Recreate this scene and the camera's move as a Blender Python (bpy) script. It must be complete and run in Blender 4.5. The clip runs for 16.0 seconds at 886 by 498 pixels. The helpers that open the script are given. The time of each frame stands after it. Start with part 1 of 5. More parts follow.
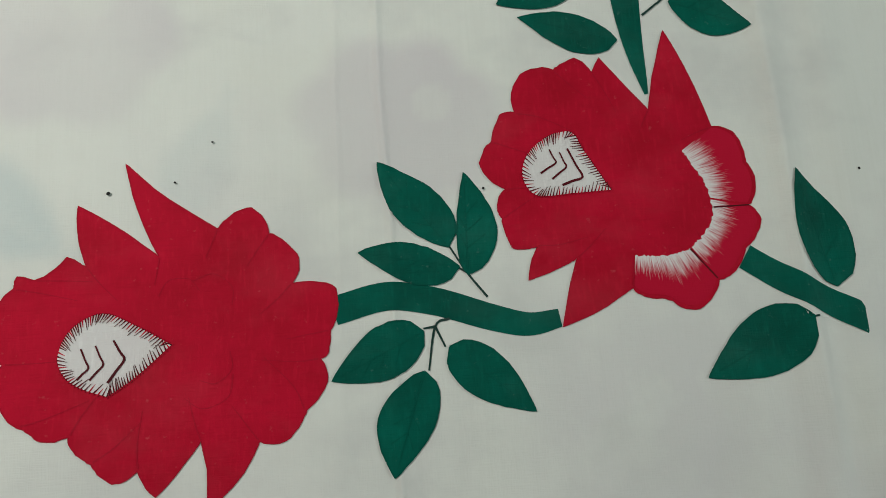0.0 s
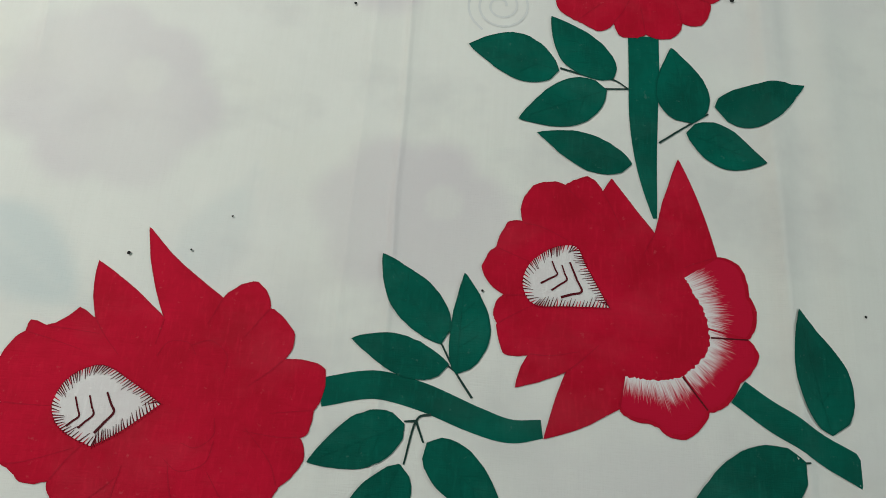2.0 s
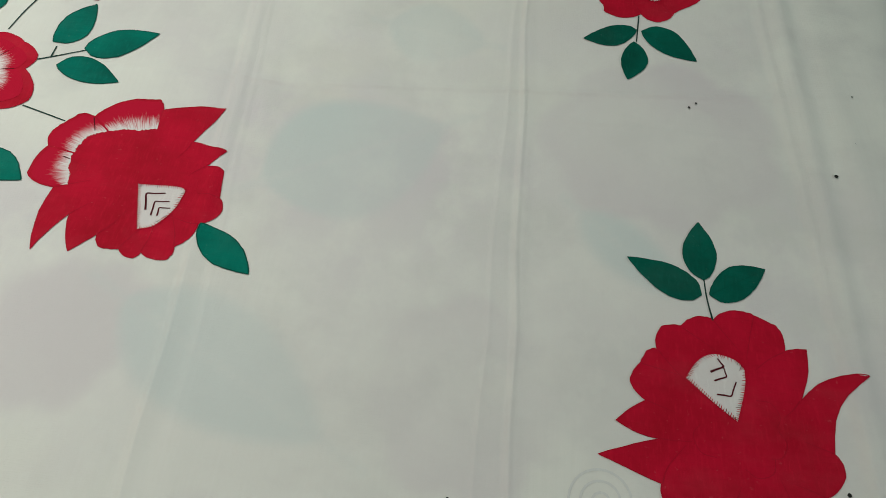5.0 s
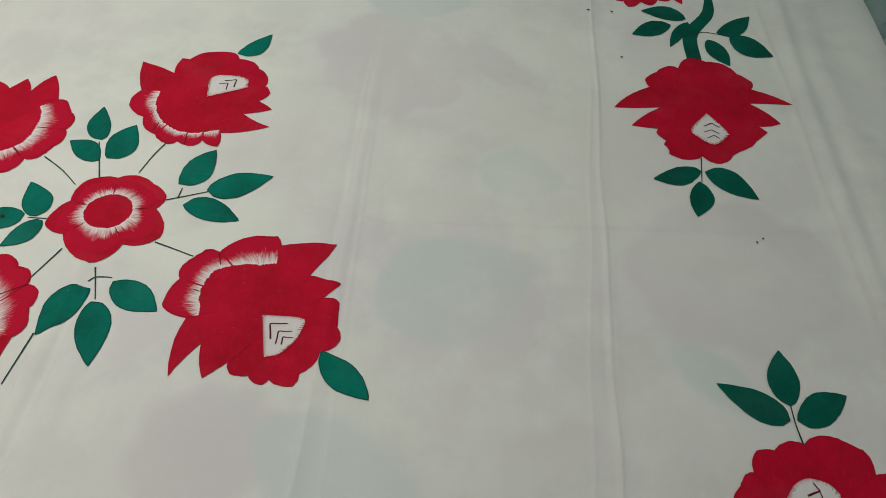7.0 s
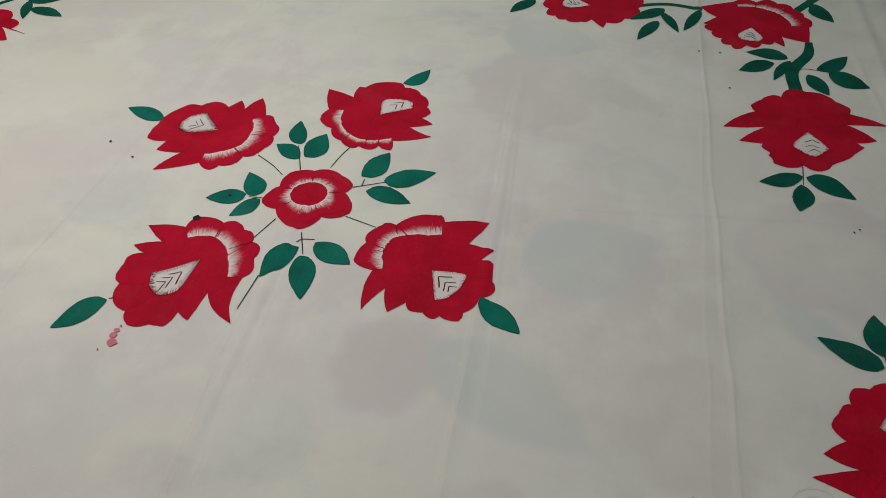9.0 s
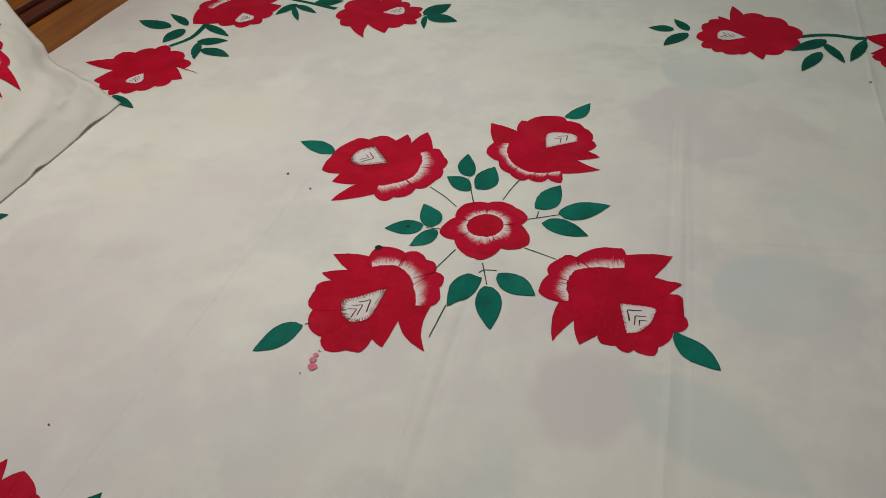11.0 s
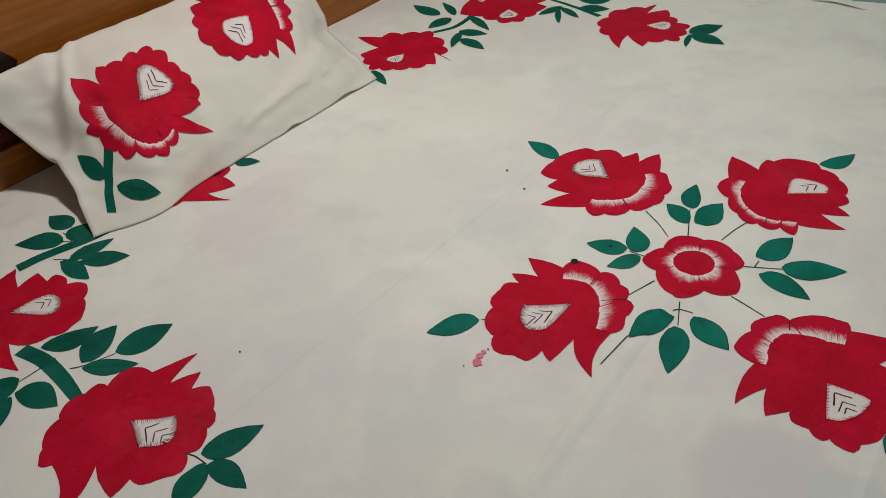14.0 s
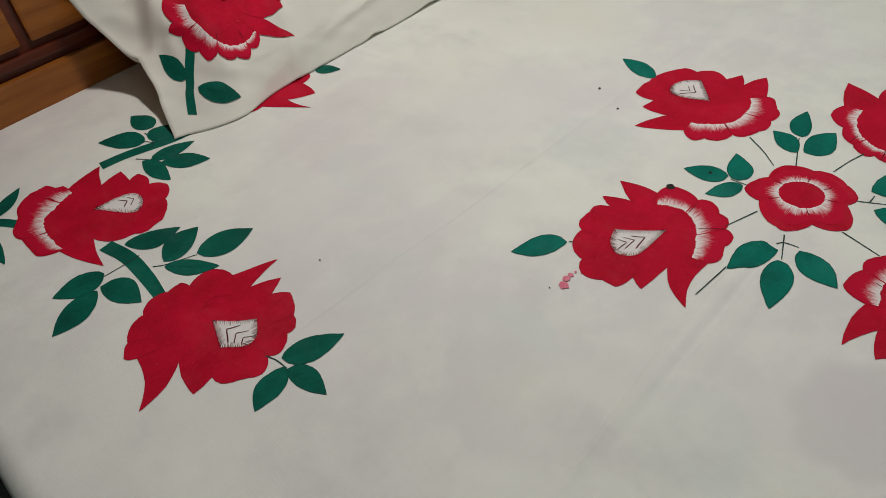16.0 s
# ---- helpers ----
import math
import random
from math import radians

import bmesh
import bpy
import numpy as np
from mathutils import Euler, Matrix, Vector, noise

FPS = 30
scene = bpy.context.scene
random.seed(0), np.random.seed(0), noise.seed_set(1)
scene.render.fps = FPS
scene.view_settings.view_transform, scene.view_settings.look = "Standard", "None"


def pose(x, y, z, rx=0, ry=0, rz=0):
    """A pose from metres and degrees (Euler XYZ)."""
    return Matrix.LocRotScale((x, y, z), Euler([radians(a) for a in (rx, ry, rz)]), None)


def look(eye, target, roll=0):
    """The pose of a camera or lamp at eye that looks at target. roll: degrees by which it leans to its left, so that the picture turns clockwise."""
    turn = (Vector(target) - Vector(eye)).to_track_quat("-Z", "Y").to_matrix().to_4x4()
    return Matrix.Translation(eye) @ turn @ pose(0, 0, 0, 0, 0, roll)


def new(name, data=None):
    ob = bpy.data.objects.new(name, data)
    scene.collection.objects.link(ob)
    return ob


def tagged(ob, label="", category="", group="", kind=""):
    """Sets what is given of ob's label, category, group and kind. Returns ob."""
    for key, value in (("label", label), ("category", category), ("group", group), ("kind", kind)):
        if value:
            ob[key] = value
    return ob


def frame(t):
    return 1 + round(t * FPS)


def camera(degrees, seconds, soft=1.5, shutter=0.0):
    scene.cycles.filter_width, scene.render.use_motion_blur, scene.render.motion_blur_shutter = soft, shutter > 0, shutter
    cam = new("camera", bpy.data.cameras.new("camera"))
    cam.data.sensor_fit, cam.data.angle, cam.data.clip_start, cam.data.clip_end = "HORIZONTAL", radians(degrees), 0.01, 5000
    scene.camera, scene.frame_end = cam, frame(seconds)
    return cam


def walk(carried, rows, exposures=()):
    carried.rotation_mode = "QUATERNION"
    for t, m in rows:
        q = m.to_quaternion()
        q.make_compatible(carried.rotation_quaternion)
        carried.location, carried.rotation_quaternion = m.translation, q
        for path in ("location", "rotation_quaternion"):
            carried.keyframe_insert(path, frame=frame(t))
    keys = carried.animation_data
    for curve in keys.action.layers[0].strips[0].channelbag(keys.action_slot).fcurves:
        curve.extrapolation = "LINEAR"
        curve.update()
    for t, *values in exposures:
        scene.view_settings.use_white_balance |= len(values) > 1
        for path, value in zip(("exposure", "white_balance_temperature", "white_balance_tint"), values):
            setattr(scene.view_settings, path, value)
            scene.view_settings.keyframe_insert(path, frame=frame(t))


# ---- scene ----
import functools

cam = camera(61.5, 16.0, soft=0.9)
PATH = [
    (0, 0.0019, 0.0270, 0.9994, 11.85, -5.27, -3.84),
    (0.5, 0.0538, 0.0011, 0.9928, 13.78, -4.29, -1.64),
    (1, 0.0538, -0.0012, 1.0016, 14.93, -3.18, 0.26),
    (1.5, 0.0451, 0.0090, 1.0041, 15.69, -2.58, 2.34),
    (2, 0.0388, 0.0305, 1.0176, 17.96, -3.19, 4.10),
    (2.5, 0.0173, 0.0758, 1.0234, 18.89, -3.49, 3.69),
    (3, -0.0305, 0.1216, 1.0365, 21.61, -3.65, 4.12),
    (3.5, -0.0513, 0.1490, 1.0401, 24.53, -4.17, 3.09),
    (4, -0.0576, 0.1844, 1.0511, 26.52, -3.45, 3.88),
    (4.5, -0.0580, 0.2283, 1.0645, 28.52, -3.70, 5.38),
    (5, -0.0561, 0.2599, 1.0732, 32.17, -3.64, 5.49),
    (5.2, -0.0599, 0.2717, 1.0767, 33.04, -3.64, 5.34),
    (7.3, -0.1608, 0.2085, 1.1381, 42.01, -2.78, 6.34),
    (7.5, -0.1643, 0.1767, 1.1428, 43.10, -2.55, 7.70),
    (8, -0.1479, 0.1048, 1.1536, 45.47, -2.29, 9.70),
    (8.5, -0.1380, 0.0453, 1.1553, 45.95, -1.20, 13.80),
    (9, -0.1815, 0.0076, 1.1692, 46.57, 0.71, 12.17),
    (9.5, -0.2424, -0.0155, 1.1835, 47.17, 2.98, 11.94),
    (9.7, -0.2536, -0.0237, 1.1846, 47.44, 3.78, 12.57),
    (11.8, -0.3256, -0.0321, 1.1720, 50.85, 2.75, 21.55),
    (12, -0.3082, -0.0101, 1.1730, 51.37, 2.52, 23.09),
    (12.5, -0.2684, 0.0141, 1.1738, 53.38, 3.09, 29.23),
    (13, -0.2577, 0.0190, 1.1697, 53.10, 4.18, 31.84),
    (13.5, -0.2629, 0.0044, 1.1670, 52.92, 4.70, 36.15),
    (14, -0.2733, 0.0043, 1.1606, 51.75, 5.84, 39.10),
    (14.5, -0.2794, 0.0049, 1.1536, 50.39, 6.18, 43.17),
    (15, -0.2860, 0.0014, 1.1502, 49.93, 6.34, 45.49),
    (15.5, -0.2958, -0.0057, 1.1362, 48.26, 6.01, 45.97),
    (16, -0.3148, -0.0095, 1.1296, 46.82, 6.29, 44.47),
]
walk(cam, [(t, pose(x, y, z, rx, ry, rz)) for t, x, y, z, rx, ry, rz in PATH],
     [(0, 0.12, 6200, 7), (0.5, 0.25, 6150, 8), (1.5, 0.24, 6100, 9), (3.5, -0.14, 6300, 5), (5.0, -0.27, 6300, 6), (7.5, -0.56, 6400, 9), (9.0, -0.70, 6480, 13), (12, -0.66, 6620, 14), (16, -0.60, 6400, 12)])

# ---- light: one warm room lamp high over the bed, a dim world outside the closed room ----
world = bpy.data.worlds.new("world")
scene.world = world
world.use_nodes = True
world.node_tree.nodes["Background"].inputs[0].default_value = (0.9, 0.95, 1.0, 1)
world.node_tree.nodes["Background"].inputs[1].default_value = 0.3


def area(name, at, target, sx, sy, watts, colour):
    data = bpy.data.lights.new(name, "AREA")
    data.shape, data.size, data.size_y, data.energy, data.color = "RECTANGLE", sx, sy, watts, colour
    ob = new(name, data)
    ob.matrix_world = look(at, target)
    return ob


area("tube_light", (-0.98, 0.76, 2.05), (-0.98, 0.85, 0.5), 0.26, 0.09, 22.5, (1.0, 0.955, 0.90))

# Added fill that brightens the foot end; no such source is in view.
area("foot_fill", (2.27, 0.05, 1.6), (0.3, 0.3, 0.5), 1.05, 1.05, 14, (0.93, 1.0, 0.96))

# ---- materials ----


def material(name, rough=0.8):
    m = bpy.data.materials.new(name)
    m.use_nodes = True
    nt = m.node_tree
    b = nt.nodes["Principled BSDF"]
    b.inputs["Roughness"].default_value = rough
    return m, nt, b


def node(nt, kind, **values):
    n = nt.nodes.new(kind)
    for k, v in values.items():
        n.inputs[k.replace("_", " ")].default_value = v
    return n


def mix(nt, fac, a, b, mode="MIX"):
    n = nt.nodes.new("ShaderNodeMix")
    n.data_type, n.blend_type = "RGBA", mode
    for slot, v in ((0, fac), (6, a), (7, b)):
        if isinstance(v, bpy.types.NodeSocket):
            nt.links.new(v, n.inputs[slot])
        else:
            n.inputs[slot].default_value = v
    return n.outputs[2]


def ramp(nt, fac, lo, hi):
    n = nt.nodes.new("ShaderNodeMapRange")
    n.inputs[1].default_value, n.inputs[2].default_value = lo, hi
    nt.links.new(fac, n.inputs[0])
    return n.outputs[0]


def coords(nt, scale):
    tc = nt.nodes.new("ShaderNodeTexCoord")
    mp = nt.nodes.new("ShaderNodeMapping")
    mp.inputs["Scale"].default_value = scale
    nt.links.new(tc.outputs["Object"], mp.inputs["Vector"])
    return mp.outputs[0]


def noise_tex(nt, vec, scale, detail=4.0, rough=0.55):
    n = node(nt, "ShaderNodeTexNoise", Scale=scale, Detail=detail, Roughness=rough)
    nt.links.new(vec, n.inputs["Vector"])
    return n.outputs["Fac"]


def weave(nt, b, strength):
    """Fine crossed threads and small creases as relief."""
    v = coords(nt, (1, 1, 1))
    warp = noise_tex(nt, coords(nt, (900, 90, 90)), 1.0, 1.0)
    weft = noise_tex(nt, coords(nt, (90, 900, 90)), 1.0, 1.0)
    h = mix(nt, 0.6, mix(nt, 0.5, warp, weft), noise_tex(nt, v, 26.0, 6.0, 0.6))
    bump = node(nt, "ShaderNodeBump", Strength=strength, Distance=0.003)
    nt.links.new(h, bump.inputs["Height"])
    nt.links.new(bump.outputs[0], b.inputs["Normal"])


def crease(nt, run, across, at, slope, about, width, rise, lo=-9.0, hi=9.0):
    """The relief of one pressed fold: a narrow ridge beside a shallow dip along a nearly straight line, in metres."""

    def op(kind, a, b=None):
        n = nt.nodes.new("ShaderNodeMath")
        n.operation = kind
        for slot, v in enumerate((a, b)):
            if isinstance(v, bpy.types.NodeSocket):
                nt.links.new(v, n.inputs[slot])
            elif v is not None:
                n.inputs[slot].default_value = v
        return n.outputs[0]

    line = op("ADD", op("MULTIPLY", op("SUBTRACT", run, about), slope), at)
    d = op("DIVIDE", op("SUBTRACT", across, line), width)
    bell = op("POWER", math.e, op("MULTIPLY", op("MULTIPLY", d, d), -1.0))
    d2 = op("ADD", d, 2.0)
    dip = op("MULTIPLY", op("POWER", math.e, op("MULTIPLY", op("MULTIPLY", d2, d2), -0.6)), -0.45)
    h = op("MULTIPLY", op("ADD", bell, dip), rise)
    return op("MULTIPLY", h, op("MULTIPLY", ramp(nt, run, lo, lo + 0.12), ramp(nt, run, hi, hi - 0.12)))


# the pressed folds of the sheet: runs along y (0) or x (1), place, slope, about, width, rise, from, to
FOLDS = [
    (0, 0.016, -0.006, 0.3, 0.0028, 0.0010, -1.0, 2.0), (0, -0.012, 0.02, 0.4, 0.0026, 0.00035, 0.0, 1.2),
    (0, -0.284, -0.05, 0.7, 0.0030, 0.0008, 0.30, 1.15), (0, -0.262, -0.06, 0.7, 0.0030, 0.0004, 0.40, 1.05),
    (0, -0.560, -0.08, 0.63, 0.0030, 0.0009, 0.20, 0.72), (0, -0.530, -0.06, 0.63, 0.0030, 0.0005, 0.15, 0.70),
    (0, -0.860, 0.02, 0.7, 0.0030, 0.0006, 0.1, 1.6), (1, 0.830, 0.10, 0.0, 0.0030, 0.0007, -0.25, 0.36),
    (1, 0.800, -0.02, 0.0, 0.0035, 0.0005, -0.60, 0.30), (0, 0.300, -0.03, 0.5, 0.0050, 0.0014, -0.1, 1.4),
]


def cloth(name, base, dirty, ghost=False):
    m, nt, b = material(name, 0.9)
    v = coords(nt, (1, 1, 1))
    c = mix(nt, ramp(nt, noise_tex(nt, v, 3.0, 5.0), 0.4, 0.75), base, dirty)
    threads = noise_tex(nt, coords(nt, (160, 6, 60)), 2.0, 2.0)
    c = mix(nt, ramp(nt, threads, 0.35, 0.9), c, (base[0] * 0.96, base[1] * 0.96, base[2] * 0.955, 1))
    if ghost:
        c = mix(nt, ramp(nt, noise_tex(nt, v, 2.3, 3.0), 0.46, 0.70), c, (0.725, 0.685, 0.680, 1))
        c = mix(nt, ramp(nt, noise_tex(nt, coords(nt, (1, 1.4, 1)), 7.0, 4.0, 0.6), 0.48, 0.66), c, (0.725, 0.715, 0.665, 1))
        c = mix(nt, ramp(nt, noise_tex(nt, coords(nt, (1.3, 1, 1)), 12.0, 4.0, 0.6), 0.46, 0.80), c, (0.85, 0.845, 0.77, 1))
        c = mix(nt, ramp(nt, noise_tex(nt, coords(nt, (1, 1, 3)), 3.7, 3.0), 0.56, 0.76), c, (0.80, 0.785, 0.69, 1))
        at = nt.nodes.new("ShaderNodeAttribute")
        at.attribute_name = "under"
        sep = nt.nodes.new("ShaderNodeSeparateColor")
        nt.links.new(at.outputs["Color"], sep.inputs[0])
        c = mix(nt, sep.outputs[0], c, (0.705, 0.655, 0.650, 1))
        c = mix(nt, sep.outputs[1], c, (0.650, 0.700, 0.670, 1))
    nt.links.new(c, b.inputs["Base Color"])
    b.inputs["Sheen Weight"].default_value = 0.15
    weave(nt, b, 0.24)
    if ghost:
        tc = nt.nodes.new("ShaderNodeTexCoord")
        bend = nt.nodes.new("ShaderNodeVectorMath")
        bend.operation = "MULTIPLY_ADD"
        wob = node(nt, "ShaderNodeTexNoise", Scale=3.5, Detail=2.0)
        nt.links.new(tc.outputs["Object"], wob.inputs["Vector"])
        nt.links.new(wob.outputs["Color"], bend.inputs[0])
        bend.inputs[1].default_value = (0.016, 0.016, 0.0)
        nt.links.new(tc.outputs["Object"], bend.inputs[2])
        xyz = nt.nodes.new("ShaderNodeSeparateXYZ")
        nt.links.new(bend.outputs[0], xyz.inputs[0])
        total = None
        for side, at, slope, about, width, rise, lo, hi in FOLDS:
            run, across = (xyz.outputs[1], xyz.outputs[0]) if side == 0 else (xyz.outputs[0], xyz.outputs[1])
            h = crease(nt, run, across, at + 0.008, slope, about, width, rise, lo, hi)
            if total:
                n = nt.nodes.new("ShaderNodeMath")
                nt.links.new(total, n.inputs[0])
                nt.links.new(h, n.inputs[1])
                h = n.outputs[0]
            total = h
        folds = node(nt, "ShaderNodeBump", Strength=1.0, Distance=1.0)
        nt.links.new(total, folds.inputs["Height"])
        fine = b.inputs["Normal"].links[0].from_node
        nt.links.new(folds.outputs[0], fine.inputs["Normal"])
    return m


def paint(name, base, deep, rough=0.75, streak=0.5):
    """Hand-brushed fabric paint: broad thick and thin patches, brush streaks and bare threads."""
    m, nt, b = material(name, rough)
    v = coords(nt, (1, 1, 1))
    c = mix(nt, ramp(nt, noise_tex(nt, v, 16.0, 5.0, 0.6), 0.36, 0.66), base, deep)
    s = noise_tex(nt, coords(nt, (220, 45, 90)), 1.6, 3.0)
    t = noise_tex(nt, coords(nt, (50, 240, 90)), 1.3, 3.0)
    light = tuple(min(1, k * 1.22 + 0.006) for k in base[:3]) + (1,)
    thin = tuple(min(1, k * 0.9 + 0.07) for k in base[:3]) + (1,)
    c = mix(nt, mix(nt, streak, (0, 0, 0, 1), ramp(nt, s, 0.52, 0.85)), c, light)
    c = mix(nt, mix(nt, streak, (0, 0, 0, 1), ramp(nt, t, 0.52, 0.85)), c, deep)
    fleck = noise_tex(nt, v, 210.0, 2.0)
    c = mix(nt, mix(nt, streak, (0, 0, 0, 1), ramp(nt, fleck, 0.68, 0.80)), c, thin)
    wash = ramp(nt, noise_tex(nt, coords(nt, (1.0, 1.5, 1.0)), 13.0, 6.0, 0.62), 0.50, 0.72)
    c = mix(nt, mix(nt, 0.15, (0, 0, 0, 1), wash), c, thin)
    nt.links.new(c, b.inputs["Base Color"])
    b.inputs["Specular IOR Level"].default_value = 0.12
    weave(nt, b, 0.3)
    return m


SHEET = cloth("cotton_sheet", (0.83, 0.825, 0.75, 1), (0.78, 0.775, 0.715, 1), True)
CASE = cloth("cotton_pillowcase", (0.74, 0.715, 0.64, 1), (0.64, 0.615, 0.545, 1))
RED = paint("crimson_paint", (0.56, 0.003, 0.029, 1), (0.42, 0.002, 0.018, 1))
WHITE = paint("white_cloth", (0.80, 0.77, 0.74, 1), (0.76, 0.70, 0.68, 1))
LINE = paint("dark_red_line", (0.12, 0.008, 0.015, 1), (0.07, 0.006, 0.01, 1))
PETAL_LINE = paint("petal_line", (0.46, 0.004, 0.026, 1), (0.39, 0.003, 0.020, 1))
GREEN = paint("green_paint", (0.001, 0.122, 0.083, 1), (0.001, 0.074, 0.050, 1))
TEAL = paint("bright_green_paint", (0.001, 0.180, 0.130, 1), (0.001, 0.110, 0.080, 1))
FINE_VEIN = paint("faint_vein", (0.001, 0.100, 0.068, 1), (0.001, 0.088, 0.060, 1))
VEIN = paint("dark_green_line", (0.001, 0.092, 0.062, 1), (0.001, 0.080, 0.054, 1))
STALK = paint("dark_stalk_line", (0.012, 0.045, 0.035, 1), (0.03, 0.06, 0.05, 1))
INK = paint("black_ink", (0.03, 0.03, 0.025, 1), (0.02, 0.02, 0.018, 1))
FADED = paint("washed_out_stain", (0.52, 0.48, 0.48, 1), (0.60, 0.57, 0.56, 1))
PINK = paint("thin_pink_stain", (0.68, 0.10, 0.18, 1), (0.75, 0.30, 0.36, 1))


def fringe_material():
    m, nt, b = material("brushed_fringe", 0.75)
    uv = nt.nodes.new("ShaderNodeUVMap")
    sep = nt.nodes.new("ShaderNodeSeparateXYZ")
    nt.links.new(uv.outputs[0], sep.inputs[0])
    mp = nt.nodes.new("ShaderNodeMapping")
    mp.inputs["Scale"].default_value = (40, 1.4, 1)
    nt.links.new(uv.outputs[0], mp.inputs["Vector"])
    n = noise_tex(nt, mp.outputs[0], 1.6, 3.0)
    add = nt.nodes.new("ShaderNodeMath")
    add.operation = "MULTIPLY_ADD"
    nt.links.new(n, add.inputs[0])
    add.inputs[1].default_value = 1.1
    nt.links.new(sep.outputs[1], add.inputs[2])
    c = mix(nt, ramp(nt, add.outputs[0], 0.60, 1.02), (0.82, 0.76, 0.74, 1), (0.53, 0.004, 0.032, 1))
    nt.links.new(c, b.inputs["Base Color"])
    b.inputs["Specular IOR Level"].default_value = 0.12
    weave(nt, b, 0.3)
    return m


FRINGE = fringe_material()


def wood(name, light, dark, axis=(3, 2, 40)):
    m, nt, b = material(name, 0.32)
    v = coords(nt, axis)
    grain = noise_tex(nt, v, 2.2, 6.0, 0.6)
    c = mix(nt, ramp(nt, grain, 0.3, 0.72), light, dark)
    broad = noise_tex(nt, coords(nt, (1, 1, 1)), 5.0, 3.0)
    c = mix(nt, ramp(nt, broad, 0.45, 0.9), c, dark)
    nt.links.new(c, b.inputs["Base Color"])
    bump = node(nt, "ShaderNodeBump", Strength=0.12, Distance=0.001)
    nt.links.new(grain, bump.inputs["Height"])
    nt.links.new(bump.outputs[0], b.inputs["Normal"])
    b.inputs["Coat Weight"].default_value = 0.12
    b.inputs["Specular IOR Level"].default_value = 0.3
    return m


WOOD = wood("varnished_wood", (0.37, 0.128, 0.018, 1), (0.21, 0.060, 0.009, 1))
DARKWOOD = wood("dark_stained_wood", (0.14, 0.026, 0.009, 1), (0.075, 0.013, 0.005, 1))
BLACKWOOD = wood("black_stained_wood", (0.032, 0.014, 0.012, 1), (0.02, 0.009, 0.008, 1))


def wall_material(name, base, pale, patch):
    m, nt, b = material(name, 0.85)
    v = coords(nt, (1, 1, 1))
    c = mix(nt, ramp(nt, noise_tex(nt, v, 4.0, 6.0, 0.65), 0.38, 0.62), base, pale)
    c = mix(nt, ramp(nt, noise_tex(nt, v, 60.0, 3.0), 0.66, 0.74), c, (0.10, 0.12, 0.10, 1))
    c = mix(nt, ramp(nt, noise_tex(nt, v, 9.0, 6.0, 0.7), 0.62, 0.66), c, patch)
    nt.links.new(c, b.inputs["Base Color"])
    bump = node(nt, "ShaderNodeBump", Strength=0.3, Distance=0.004)
    nt.links.new(noise_tex(nt, v, 40.0, 6.0), bump.inputs["Height"])
    nt.links.new(bump.outputs[0], b.inputs["Normal"])
    return m


TEALWALL = wall_material("flaking_teal_limewash", (0.27, 0.55, 0.49, 1), (0.58, 0.70, 0.68, 1), (0.42, 0.44, 0.39, 1))
# Dark tone for the unseen walls and ceiling: less bounce, deeper shadows.
LOW_BOUNCE = wall_material("low_bounce_wall", (0.20, 0.22, 0.21, 1), (0.26, 0.27, 0.26, 1), (0.16, 0.18, 0.17, 1))
PLASTER = wall_material("bare_brown_plaster", (0.20, 0.14, 0.09, 1), (0.26, 0.19, 0.13, 1), (0.15, 0.11, 0.08, 1))
FLOORM = wall_material("worn_cement", (0.10, 0.095, 0.09, 1), (0.15, 0.145, 0.14, 1), (0.06, 0.06, 0.06, 1))
GREYCLOTH = cloth("grey_printed_cloth", (0.58, 0.63, 0.65, 1), (0.30, 0.36, 0.38, 1))
MATTRESS = cloth("mattress_ticking", (0.62, 0.62, 0.58, 1), (0.5, 0.5, 0.47, 1))

# ---- mesh helpers ----


def mesh_of(name, verts, faces, mat, smooth=True):
    me = bpy.data.meshes.new(name)
    me.from_pydata(verts, [], faces)
    me.materials.append(mat)
    if smooth:
        me.polygons.foreach_set("use_smooth", [True] * len(me.polygons))
    me.update()
    return me


def part(name, bm, mat, parent, label=""):
    me = bpy.data.meshes.new(name)
    bm.to_mesh(me)
    bm.free()
    me.materials.append(mat)
    ob = new(name, me)
    ob.parent = parent
    return tagged(ob, label)


def box(bm, lo, hi, bevel=0.0, turn=None):
    r = bmesh.ops.create_cube(bm, size=1.0)
    size, mid = [b - a for a, b in zip(lo, hi)], [(a + b) / 2 for a, b in zip(lo, hi)]
    for v in r["verts"]:
        v.co = Vector((v.co.x * size[0] + mid[0], v.co.y * size[1] + mid[1], v.co.z * size[2] + mid[2]))
    if bevel:
        edges = {e for v in r["verts"] for e in v.link_edges}
        bmesh.ops.bevel(bm, geom=list(edges), offset=bevel, segments=2, affect="EDGES", profile=0.6)
    return bm


def solid(name, lo, hi, mat, bevel=0.0, parent=None, label=""):
    return part(name, box(bmesh.new(), lo, hi, bevel), mat, parent, label)


